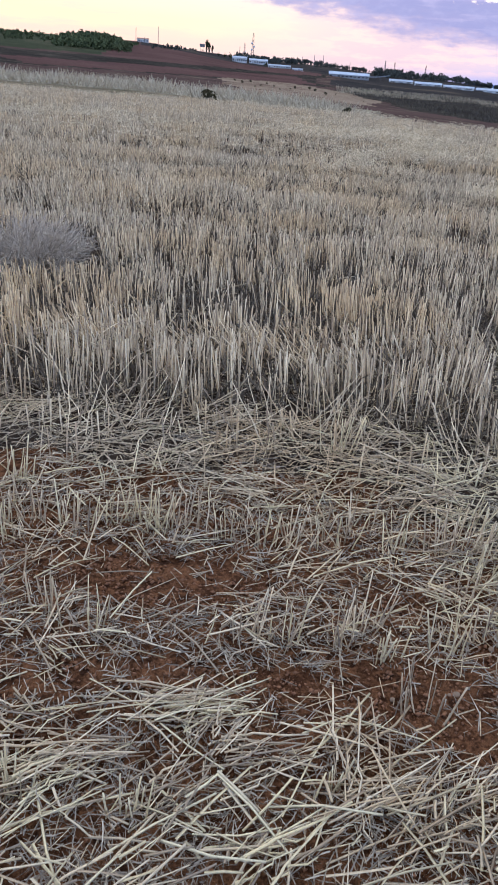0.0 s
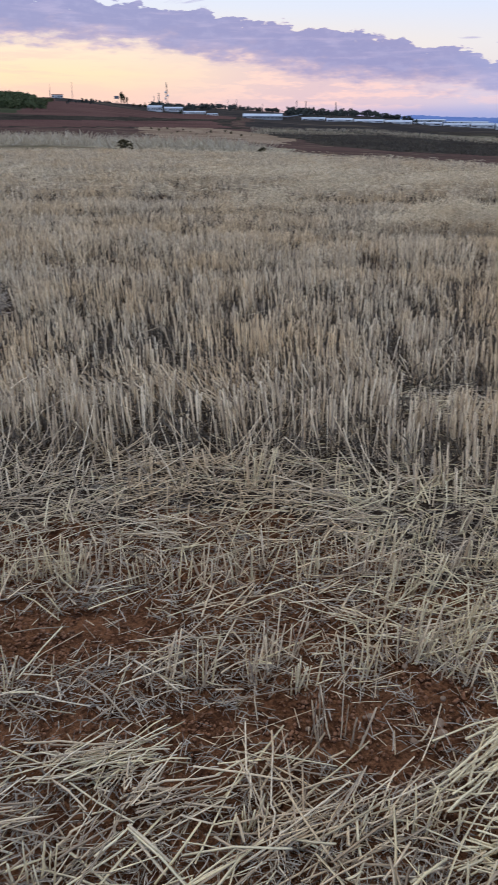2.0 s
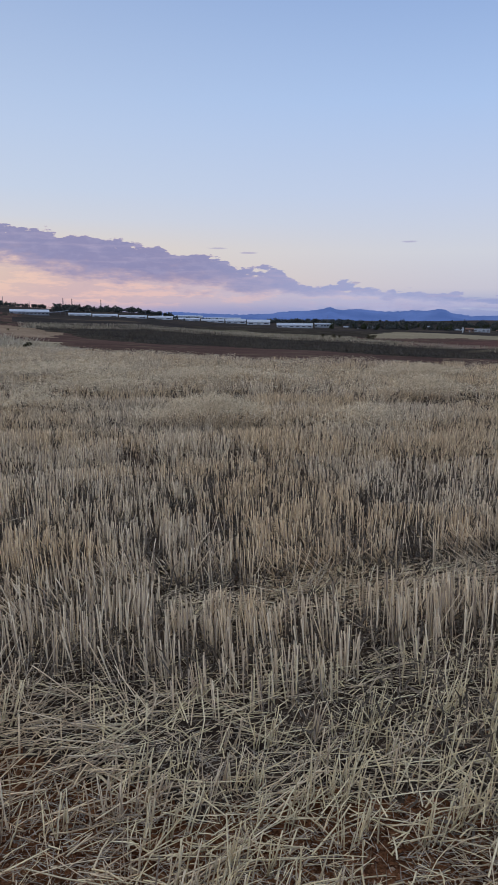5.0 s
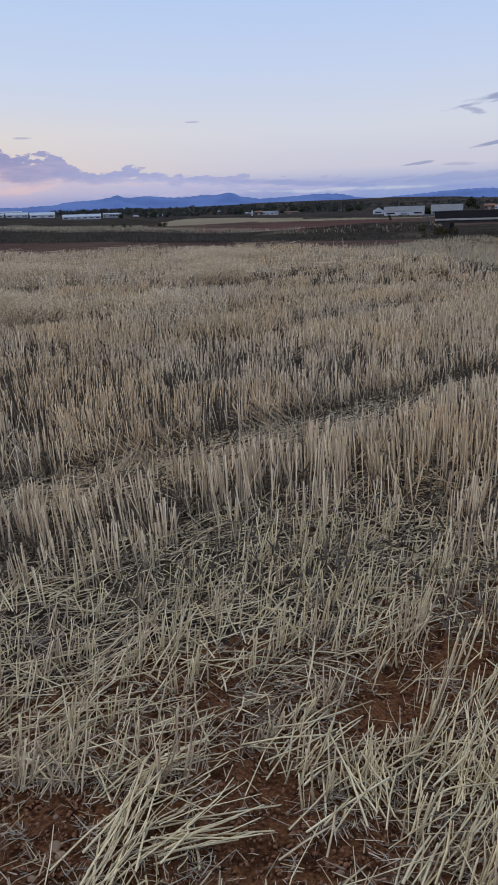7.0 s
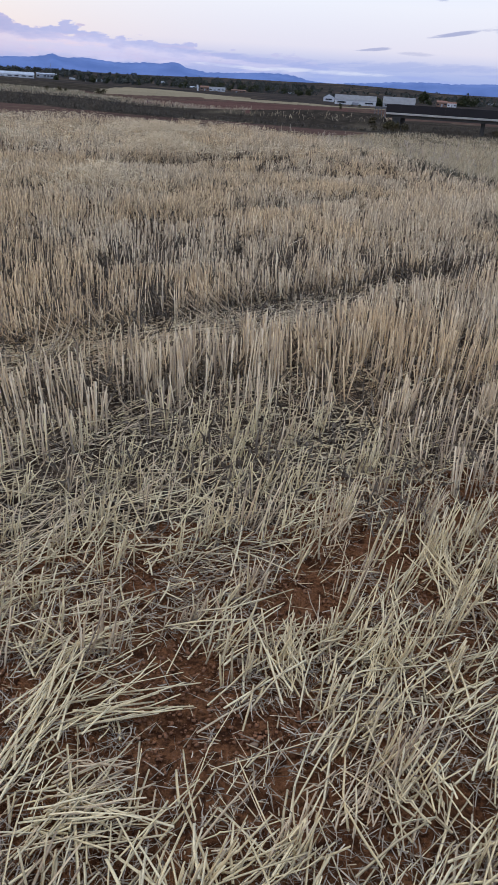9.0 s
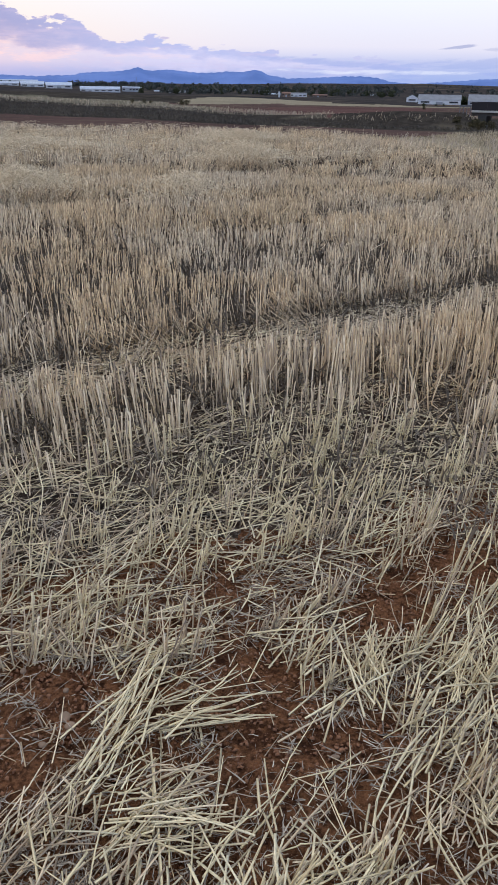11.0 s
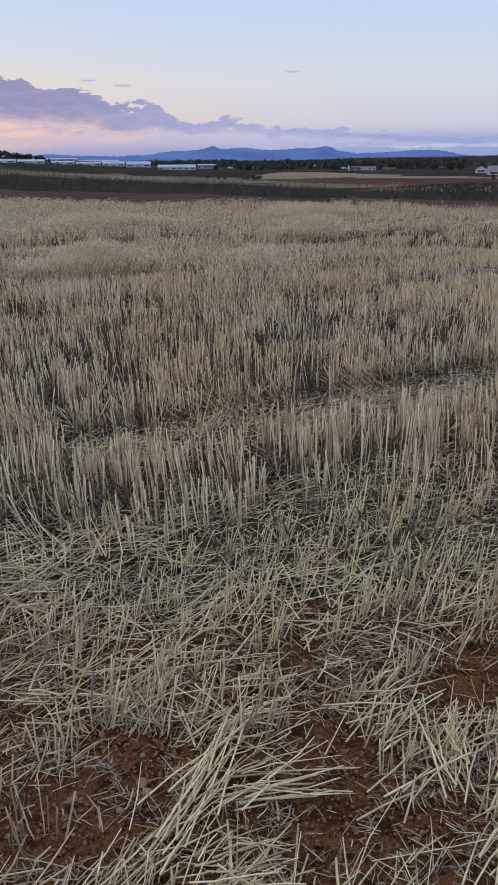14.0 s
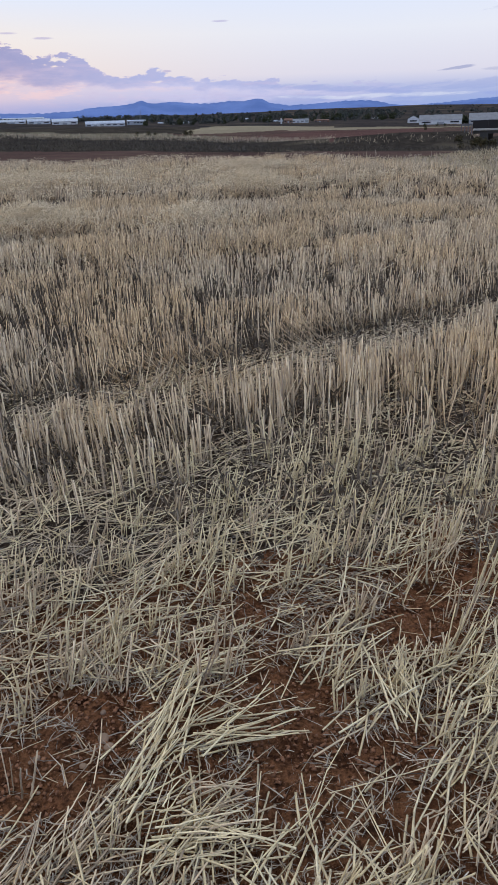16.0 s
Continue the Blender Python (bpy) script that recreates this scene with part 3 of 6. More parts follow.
# ---- one sheet of ground out to the horizon ----
def build_ground():
    fine = np.arange(-30, 70, 0.32)
    coarse = np.arange(70, 330, 5.0)
    azs = np.concatenate([fine, coarse])
    rs = np.concatenate([np.exp(np.linspace(math.log(0.25), math.log(6), 120)), np.exp(np.linspace(math.log(6.2), math.log(4850), 190))])
    A, R = np.meshgrid(azs, rs)
    A180 = (A + 180) % 360 - 180
    X, Y = R * np.sin(np.radians(A)), R * np.cos(np.radians(A))
    Z = terrain(X, Y)
    near = np.clip((5 - R) / 4, 0, 1)
    Z = Z + near * 0.006 * (ripple(X, Y, 0.05, 1.0) + ripple(X, Y, 0.11, 7.0))
    n, k = A.shape
    verts = np.stack([X, Y, Z], -1).reshape(-1, 3)
    verts = np.concatenate([verts, [[0, 0, float(Z[0].mean())]]])
    i = np.arange(n - 1)[:, None] * k
    j = np.arange(k)[None, :]
    jn = (j + 1) % k
    quads = np.stack([i + j, i + jn, i + k + jn, i + k + j], -1).reshape(-1, 4)[:, ::-1]
    fan = np.stack([np.full(k, n * k), np.arange(k), (np.arange(k) + 1) % k], -1)[:, ::-1]
    # land cover, from where each face lies
    c = verts[quads].mean(1)
    r, a = polar(c[:, 0], c[:, 1])
    wob = ripple(c[:, 0], c[:, 1], 12 + r * 0.08, 3.0)
    e = np.degrees(np.arctan2(c[:, 2] - EYE, r)) + 0.035 * wob
    a = a + np.where(r > 38, 0.9 * ripple(c[:, 0], c[:, 1], 6 + r * 0.05, 8.0), 0)
    front = (a > -32) & (a < 70)
    kind = np.full(len(c), 4)

    def lay(mask, slot):
        kind[mask & front & (r > rim(a))] = slot

    b = lambda xs, ys: np.interp(a, xs, ys)
    kind[:] = np.where(r < rim(a) + 0.6, 0, np.where(r < 120, 1, np.where(wob > 0.2, 3, np.where(wob < -0.5, 4, 8))))
    lay(r > rim(a), 1)
    lay((a < 7) & (r < np.interp(a, [-34, 0, 7.5], [63, 54, 46])), 3)
    lay((a < 7) & (r >= np.interp(a, [-34, 0, 7.5], [63, 54, 46])) & (r < 84), 2)                                                   # strip of dry grass
    lay((a > 42.5) & (r < rim(a) + 20 + np.clip(a - 43, 0, 8) * 11), 3)                                         # weedy verge
    lay((a < 3) & (e > -0.35) & (e < b([-25, -10, 0, 3], [0.25, 0.1, 0.0, -0.05])), 2 + 2)
    lay((a > -3.5) & (a < 7) & (e > -1.3) & (e < b([-3, 0, 7], [-0.25, -0.3, -0.75])), 9)   # tan slope with bushes
    top = b([3, 5, 7.5, 13, 17.6, 21.4, 28, 32, 36, 40, 50], [-0.5, -0.55, -0.55, -0.55, -0.85, -1.1, -1.28, -1.55, -1.72, -1.8, -1.7])
    bot = b([3, 5, 9.3, 13.5, 17.6, 21.4, 26.5, 32, 40, 50], [-0.5, -0.65, -1.36, -1.72, -1.85, -2.0, -2.1, -2.35, -2.5, -2.6])
    lay((a > 4) & (e > bot) & (e < top), 4)                                      # dark scrub
    lay((a > 4) & (e >= top) & (e < top + b([4, 27, 37], [0.28, 0.28, 0.0])), 5)                   # pale grass ridge behind it
    lay((a >= 30) & (a < 46) & (e >= top) & (e < b([30, 34, 38, 50], [-1.55, -1.42, -1.2, -1.12])), 7)                                 # red field
    lay((a > 4) & (e >= b([4, 34, 50], [-0.3, -1.0, -1.0])) & (e < 0.6), 8)
    lay((a > 12) & (a < 30) & (e >= top + 0.28) & (e < -0.45), 4)
    lay((a > 29.3) & (a < 40) & (e > b([29, 31, 40], [-1.1, -1.12, -1.0])) & (e < b([29, 31, 33, 36, 40], [-0.95, -0.66, -0.62, -0.75, -0.85])), 6)
    lay((a > 36) & (e > -1.12) & (e < -0.95), 6)
    lay((a > 40) & (e > -0.97) & (e < -0.2), 8)
    lay((a < 3) & (e > 0.0) & (e < b([-25, -15, -10, -3, 3], [0.55, 0.5, 0.45, 0.3, 0.45])), 4)
    lay((a > -18) & (a < 2) & (e > -0.3) & (e < 0.12), 7)
    lay((a < -9) & (e > b([-25, -17, -12, -9], [0.95, 0.62, 0.58, 0.6])), 10)    # green hill
    lay((a > -11.5) & (a < 2.5) & (e > b([-11.5, -8, 0, 2.5], [0.5, 0.42, 0.25, 0.3])) & (e < b([-11.5, -9, 2.5], [1.0, 1.6, 0.62])), 7)
    lay((a > -9) & (r > 620), 8)
    lay(r > 2400, 8)
    lay((np.hypot(c[:, 0] - bx, c[:, 1] - by) < 34) & (r > 96), 4)           # scrub round the overpass
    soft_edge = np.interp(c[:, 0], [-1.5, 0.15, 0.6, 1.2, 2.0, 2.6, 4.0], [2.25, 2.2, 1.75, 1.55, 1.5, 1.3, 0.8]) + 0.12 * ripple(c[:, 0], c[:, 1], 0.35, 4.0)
    kind[(kind == 0) & (c[:, 1] > soft_edge) & (r > 1.6)] = 11                  # chaff and dead leaf, darkened for the shade under the stubble
    lay((a > 45) & (r < rim(a) + b([45, 57], [1.2, 4.2]) + 0.8 * wob), 4)                            # dark low strip along the stubble
    slots = [SOIL, PLOUGHED, DRY_GRASS, WEED_GROUND, SCRUB_GROUND, PASTURE, TAN_FIELD, RED_FIELD, FAR_LAND, TAN_SLOPE, GREEN_HILL, SHADED_LITTER_SOIL]
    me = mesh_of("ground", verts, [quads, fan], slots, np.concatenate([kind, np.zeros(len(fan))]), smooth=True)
    return tagged(new("ground", me), "gently rolling farmland of red soil, stubble, scrub and fields", "ground", kind="structure")


WEED_GROUND = land("weedy_verge_ground", (0.13, 0.104, 0.068), (0.22, 0.175, 0.115), 2.0, 0.2, (0.055, 0.05, 0.03))
TAN_SLOPE = land("tan_bare_slope", (0.18, 0.125, 0.088), (0.29, 0.215, 0.15), 1.0, 0.05, (0.12, 0.074, 0.055))
build_ground()


# ---- mountains on the horizon, blue haze put into their colour ----
def build_mountains():
    m, n, bsdf = material("haze_blue_mountain", 1.0)
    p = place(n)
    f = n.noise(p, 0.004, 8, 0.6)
    # Blue base colour and emission stand in for the haze of distance.
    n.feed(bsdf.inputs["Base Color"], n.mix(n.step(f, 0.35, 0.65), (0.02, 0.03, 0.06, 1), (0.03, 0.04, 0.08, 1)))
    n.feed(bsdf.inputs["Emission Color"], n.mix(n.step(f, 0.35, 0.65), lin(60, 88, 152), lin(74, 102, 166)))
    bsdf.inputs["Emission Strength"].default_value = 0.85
    a = np.arange(8, 84, 0.12)
    top = np.interp(a, [8, 12, 14.2, 15.4, 16.6, 20, 21, 22.4, 22.8, 24.1, 25.4, 26.2, 26.58, 26.9, 27.4, 28.1, 28.9, 30.1, 31.3, 31.8, 32.5, 33.5, 34.2, 34.6, 34.9, 35.4, 36.5],
                    [0.42, 0.46, 0.52, 0.60, 0.52, 0.44, 0.50, 0.54, 0.68, 0.76, 0.82, 0.97, 1.10, 0.94, 0.88, 0.93, 0.95, 0.82, 0.79, 0.83, 0.90, 0.88, 0.98, 1.02, 0.94, 0.70, 0.57])
    top = np.where(a > 36.5, np.interp(a, [36.5, 38.2, 40.4, 41.4, 42.6, 43.5, 45, 48, 49.1, 51.6, 53.2, 55.6, 57.4, 58.6, 61, 70, 84],
                                       [0.52, 0.58, 0.70, 0.72, 0.66, 0.42, 0.3, 0.5, 0.6, 0.72, 0.69, 0.82, 0.88, 0.80, 0.88, 0.9, 0.6]), top)
    top = top + 0.02 * ripple(a, a * 0, 0.5, 1.0) + 0.025 * ripple(a, a * 0, 0.17, 4.0)
    rows = []
    for k, (r, f) in enumerate(((4200, -0.6), (4400, 0.35), (4550, 0.75), (4650, 1.0), (4760, 0.6), (4850, -0.5))):
        e = f * top if f > 0 else np.full_like(a, f)
        e = e + (0.05 * ripple(a, a * 0 + k, 0.7, k) if 0 < k < 3 else 0)
        rows.append(np.stack([r * np.sin(np.radians(a)), r * np.cos(np.radians(a)), EYE + r * np.tan(np.radians(e))], -1))
    v = np.concatenate(rows)
    k = len(a)
    i, j = np.arange(5)[:, None] * k, np.arange(k - 1)[None]
    quads = np.stack([i + j, i + j + 1, i + k + j + 1, i + k + j], -1).reshape(-1, 4)[:, ::-1]
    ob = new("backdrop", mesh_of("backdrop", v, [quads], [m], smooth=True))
    tagged(ob, "mountain range along the horizon with blue haze in its colour", "mountain", kind="structure")


build_mountains()


# ======== stubble field ========
rng = np.random.default_rng(11)
BARE = np.array([(-0.38, 1.56, 0.26, 0.10), (-0.32, 1.23, 0.12, 0.045), (-0.12, 1.24, 0.11, 0.05), (0.20, 1.23, 0.17, 0.075), (-0.09, 1.08, 0.06, 0.05),
                 (-0.95, 2.1, 0.08, 0.12), (1.24, 1.11, 0.14, 0.09), (0.80, 1.04, 0.13, 0.12), (0.68, 0.93, 0.07, 0.07), (0.91, 0.82, 0.09, 0.06),
                 (0.27, 1.19, 0.08, 0.09), (0.44, 1.26, 0.06, 0.11), (1.56, 1.07, 0.07, 0.09), (0.92, 1.40, 0.05, 0.05), (0.33, 1.12, 0.07, 0.05),
                 (-0.54, 1.56, 0.09, 0.06), (-0.50, 1.21, 0.06, 0.035), (0.82, 0.85, 0.07, 0.05), (1.01, 0.94, 0.04, 0.03), (1.52, 0.92, 0.05, 0.05), (0.69, 1.33, 0.05, 0.03),
                 (0.50, 1.24, 0.06, 0.04), (0.18, 1.54, 0.08, 0.04), (0.38, 1.37, 0.06, 0.04), (1.52, 1.17, 0.07, 0.04), (1.06, 0.48, 0.05, 0.04)])


def bare(x, y, grow=1.0):
    """How deep inside a bare patch of soil: over 0 inside."""
    wob = 0.25 * ripple(x, y, 0.09, 4.0)
    d = [1 - ((x - a) / (p * grow)) ** 2 - ((y - b) / (q * grow)) ** 2 + wob for a, b, p, q in BARE]
    return np.max(d, axis=0)


def screens(x, y, tall=0.12):
    """Whether a tuft here would stand in front of bare soil."""
    r = math.hypot(x, y)
    return any(float(bare(np.array([x * (r + d) / r]), np.array([y * (r + d) / r]), 1.0)[0]) > 0 for d in (0.0, tall * 0.5, tall))


def ramp01(v, lo, hi):
    t = np.clip((v - lo) / (hi - lo), 0, 1)
    return t * t * (3 - 2 * t)


def stand(x, y):
    """Height and thickness of the standing stubble at a place (thickness 0..1)."""
    front = np.interp(x, [-1.5, 0.15, 0.5, 0.95, 1.5, 2.1, 2.7, 4.0], [2.55, 2.60, 2.45, 2.34, 2.26, 2.15, 1.85, 1.0]) + 0.10 * ripple(x, y, 0.5, 9.0)
    tall = ramp01(y - front, -0.05, 0.22)
    lane_mid = np.interp(x, [0.0, 0.4, 2.5, 5.0, 8.0], [3.15, 3.06, 3.02, 3.08, 3.2])
    lane_half = np.interp(x, [0.0, 0.5, 2.3, 3.2, 6.0], [0.04, 0.22, 0.30, 0.26, 0.16])
    lane = (1 - ramp01(np.abs(y - lane_mid + 0.06 * ripple(x, y, 0.4)), lane_half * 0.80, lane_half * 1.10)) * ramp01(x, 0.55, 1.1)
    short = ramp01(y, 0.95, 1.3) * np.where(x < 0.55, 0.55, np.maximum(ramp01(y, 1.0, 1.9) * 0.45 + 0.35, ramp01(x, 1.2, 1.8) * 0.8))
    rows = np.where(x < 0.62, np.maximum(np.exp(-((y - 1.80) / 0.07) ** 2), np.maximum(0.75 * np.exp(-((y - 1.36) / 0.05) ** 2), 0.22 * ramp01(y, 1.9, 2.3))), 1.0)
    thick = np.maximum(tall, short * rows * (1 - tall))
    thick = thick * (1 - 0.93 * lane) * (bare(x, y, 1.05) < 0)
    low = np.interp(x, [0.0, 0.6, 1.5, 2.4], [0.125, 0.13, 0.155, 0.18]) + 0.025 * ramp01(y, 1.2, 2.0) * ramp01(x, 0.6, 1.2) + 0.02 * ripple(x, y, 0.3, 1.0)
    r, a = polar(x, y)
    far = ramp01(r, 3.5, 7.0)
    high = 0.20 + 0.03 * ramp01(y, 3.05, 2.75) + 0.025 * ripple(x, y, 0.6, 6.0) + ramp01(r, 9.0, 16.0) * 0.04 + far * 0.08 * ripple(x * 0.3, y, 0.8, 2.0) + 0.03 * ripple(x * 0.5, y, 3.5, 2.0) * far
    high = np.maximum(high * (1 - 0.08 * ramp01(r, rim(a) - 5, rim(a))), 0.1)
    height = low * (1 - tall) + high * tall
    height = np.where(lane > 0.5, 0.09, height)
    return height, thick


def weed_patch(x, y):
    return np.hypot((x + 1.68) / 0.5, (y - 4.75) / 0.75)


def clumped(n_per_m2, x0, x1, y0, y1, row_gap=0.155):
    """Places along drilled rows, in bunches."""
    area = (x1 - x0) * (y1 - y0)
    n = int(area * n_per_m2 / 5)
    cx = rng.uniform(x0, x1, n)
    cy = np.round(rng.uniform(y0, y1, n) / row_gap) * row_gap + rng.normal(0, 0.022, n)
    k = rng.integers(2, 9, n)
    tight = rng.uniform(0.6, 1.2, n)
    x = np.repeat(cx, k) + rng.normal(0, 0.028, k.sum()) * np.repeat(tight, k)
    y = np.repeat(cy, k) + rng.normal(0, 0.018, k.sum())
    return x, y


def standing(x, y, radius, sides, hide_near=0.0):
    h, thick = stand(x, y)
    r, a = polar(x, y)
    keep = (rng.random(len(x)) < thick) & (r < rim(a) + rng.normal(0, 0.35, len(x))) & (r > 0.55) & (weed_patch(x, y) > 1)
    patch = 0.62 + 0.38 * (ripple(x, y, 0.8, 3.0) + ripple(x, y, 0.27, 8.0))
    keep &= rng.random(len(x)) < np.clip(patch + 0.35, 0.35, 1)
    if hide_near:
        keep &= ~((y < 2.15) & (x < 2.0) & (r < hide_near) & (h < 0.2))
    x, y, h = x[keep], y[keep], h[keep]
    n = len(x)
    h = h * np.where(rng.random(n) < 0.16, rng.uniform(0.45, 0.9, n), rng.uniform(0.84, 1.1, n))
    away = ramp01(np.hypot(x, y), 4.5, 10.0)[:, None]
    h = h * (1 - 0.12 * away[:, 0])
    lean = rng.normal(0, 1, (n, 2)) * (0.07 + 0.15 * away) + (0.09 + 0.12 * away) * np.stack([ripple(x, y, 0.45, 5.0), ripple(x, y, 0.5, 12.0)], -1)
    wild = rng.random(n) < 0.07 + 0.22 * away[:, 0]
    lean[wild] += rng.normal(0, 0.45, (wild.sum(), 2))
    z = terrain(x, y)
    base = np.stack([x, y, z - 0.01], -1)
    lean[:, 0] -= 0.04 * ramp01(y, 1.8, 2.4) * ramp01(x, 2.4, 1.2)
    tip = base + np.stack([lean[:, 0] * h, lean[:, 1] * h, h / np.sqrt(1 + (lean ** 2).sum(1))], -1)
    return tubes(base, tip, rng.uniform(0.75, 1.25, n) * radius, sides, None, 1.08)


def in_view(x, y, margin=0.0):
    r, a = polar(x, y)
    return (a > -26 - margin) & (a < 70 + margin)


def near_and_far():
    sets, yellow = [], []
    for per, r0, r1, thick in ((690, 0.0, 4.2, 0.0023), (700, 4.2, 6.2, 0.0023)):
        x, y = clumped(per, -2.8, 6.0, 0.4, 6.5)
        r, a = polar(x, y)
        ok = in_view(x, y, 10) & (r >= r0) & (r < r1)
        ahead = (y < 2.2) & (x > 0.3) & (x < 1.7) & (rng.random(len(x)) < 0.6)
        yellow.append(standing(x[ok & ahead], y[ok & ahead], thick, 4, hide_near=2.7))
        sets.append(standing(x[ok & ~ahead], y[ok & ~ahead], thick, 4 if r1 < 5 else 3, hide_near=2.7))
    x, y = clumped(580, -8, 13, 2, 13)
    r, a = polar(x, y)
    ok = in_view(x, y) & (r >= 6.2) & (r < 12)
    sets.append(standing(x[ok], y[ok], 0.0024, 3))
    x, y = clumped(215, -17, 16, 4, 37)
    r, a = polar(x, y)
    ok = in_view(x, y) & (r >= 12)
    sets.append(standing(x[ok], y[ok], 0.0034, 3))
    x, y = clumped(260, -1.6, 3.6, 2.15, 2.8)
    sets.append(standing(x, y, 0.0023, 4, hide_near=2.7))
    # stems pushed over along the wheel lane
    n = 2600
    x = rng.uniform(-1.6, 4.2, n)
    y = np.interp(x, [-1.6, 0.0, 0.4, 2.5, 5.0], [3.15, 3.12, 3.08, 3.05, 3.10]) + np.where(x > 0.5, rng.normal(0.40, 0.06, n), rng.normal(0.16, 0.13, n))
    ok = rng.random(n) < np.where(x > 0.5, 0.4, 0.55) + 0.45 * ripple(x, y, 0.3, 6.0)
    x, y = x[ok], y[ok]
    n = len(x)
    h, over = rng.uniform(0.14, 0.24, n), rng.normal(-0.75, 0.35, n) * np.interp(x, [-1.6, 2.0, 3.0], [1.0, 1.0, 0.7])
    base = np.stack([x, y, terrain(x, y) - 0.01], -1)
    tip = base + np.stack([np.sin(over) * h, rng.normal(-0.05, 0.05, n), np.cos(over) * h], -1)
    sets.append(tubes(base, tip, rng.uniform(0.0022, 0.0036, n), 4))
    x, y = clumped(16, -16, 16, -16, 16)
    ok = ~in_view(x, y) & (np.hypot(x, y) < 16) & (np.hypot(x, y) > 1.0)
    x, y = x[ok], y[ok]
    n = len(x)
    h = rng.uniform(0.2, 0.3, n)
    base = np.stack([x, y, terrain(x, y) - 0.01], -1)
    tip = base + np.stack([rng.normal(0, 0.02, n), rng.normal(0, 0.02, n), h], -1)
    sets.append(tubes(base, tip, np.full(n, 0.004), 3))
    return merged(*sets), merged(*yellow)


TALL_STUBBLE, SHORT_STUBBLE = near_and_far()
stuff("standing_stubble", TALL_STUBBLE, STRAW, "dense pale cut straw stubble standing in rows", "stubble")
stuff("short_stubble", SHORT_STUBBLE, GOLD_STRAW, "short yellow cut stubble at the edge of the field", "stubble")


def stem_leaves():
    """Withered leaves that hang low on the stems of the tall stubble, tinted dark as its base shade."""
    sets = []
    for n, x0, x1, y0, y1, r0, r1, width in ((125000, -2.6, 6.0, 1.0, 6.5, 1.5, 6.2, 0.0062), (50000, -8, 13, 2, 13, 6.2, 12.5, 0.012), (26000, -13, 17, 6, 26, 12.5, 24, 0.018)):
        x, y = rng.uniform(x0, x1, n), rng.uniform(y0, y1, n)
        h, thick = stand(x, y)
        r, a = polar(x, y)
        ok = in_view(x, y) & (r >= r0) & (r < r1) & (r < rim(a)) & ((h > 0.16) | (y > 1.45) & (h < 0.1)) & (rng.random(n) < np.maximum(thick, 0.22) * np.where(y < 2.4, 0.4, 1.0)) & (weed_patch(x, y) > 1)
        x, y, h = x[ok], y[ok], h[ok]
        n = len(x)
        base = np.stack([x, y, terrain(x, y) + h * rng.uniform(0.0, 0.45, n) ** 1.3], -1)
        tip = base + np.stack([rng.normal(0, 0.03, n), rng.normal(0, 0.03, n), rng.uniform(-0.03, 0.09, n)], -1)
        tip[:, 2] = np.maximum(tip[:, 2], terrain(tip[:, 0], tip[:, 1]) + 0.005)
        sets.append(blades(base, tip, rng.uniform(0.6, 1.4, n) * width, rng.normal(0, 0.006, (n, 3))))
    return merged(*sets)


stuff("withered_leaves", stem_leaves(), SHADED_DEAD_LEAF, "withered grey-brown leaves low on the stubble stems, darkened as base shade", "leaves", smooth=False)


def lying(x, y, z, length, heading, radius, rise=0.10, sides=4, curve=0.03, straight=False):
    n = len(x)
    up = np.abs(rng.normal(0, rise, n))
    d = np.stack([np.cos(heading) * np.cos(up), np.sin(heading) * np.cos(up), np.sin(up)], -1)
    mid = np.stack([x, y, z], -1)
    base, tip = mid - d * length[:, None] / 2, mid + d * length[:, None] / 2
    base[:, 2] = np.maximum(base[:, 2], z * 0.7)
    b = rng.normal(0, curve, (n, 3)) * length[:, None]
    b[:, 2] = np.abs(b[:, 2]) * 0.5
    return tubes(base, tip, radius, sides, None if straight else b, taper=0.8, flat=0.55)


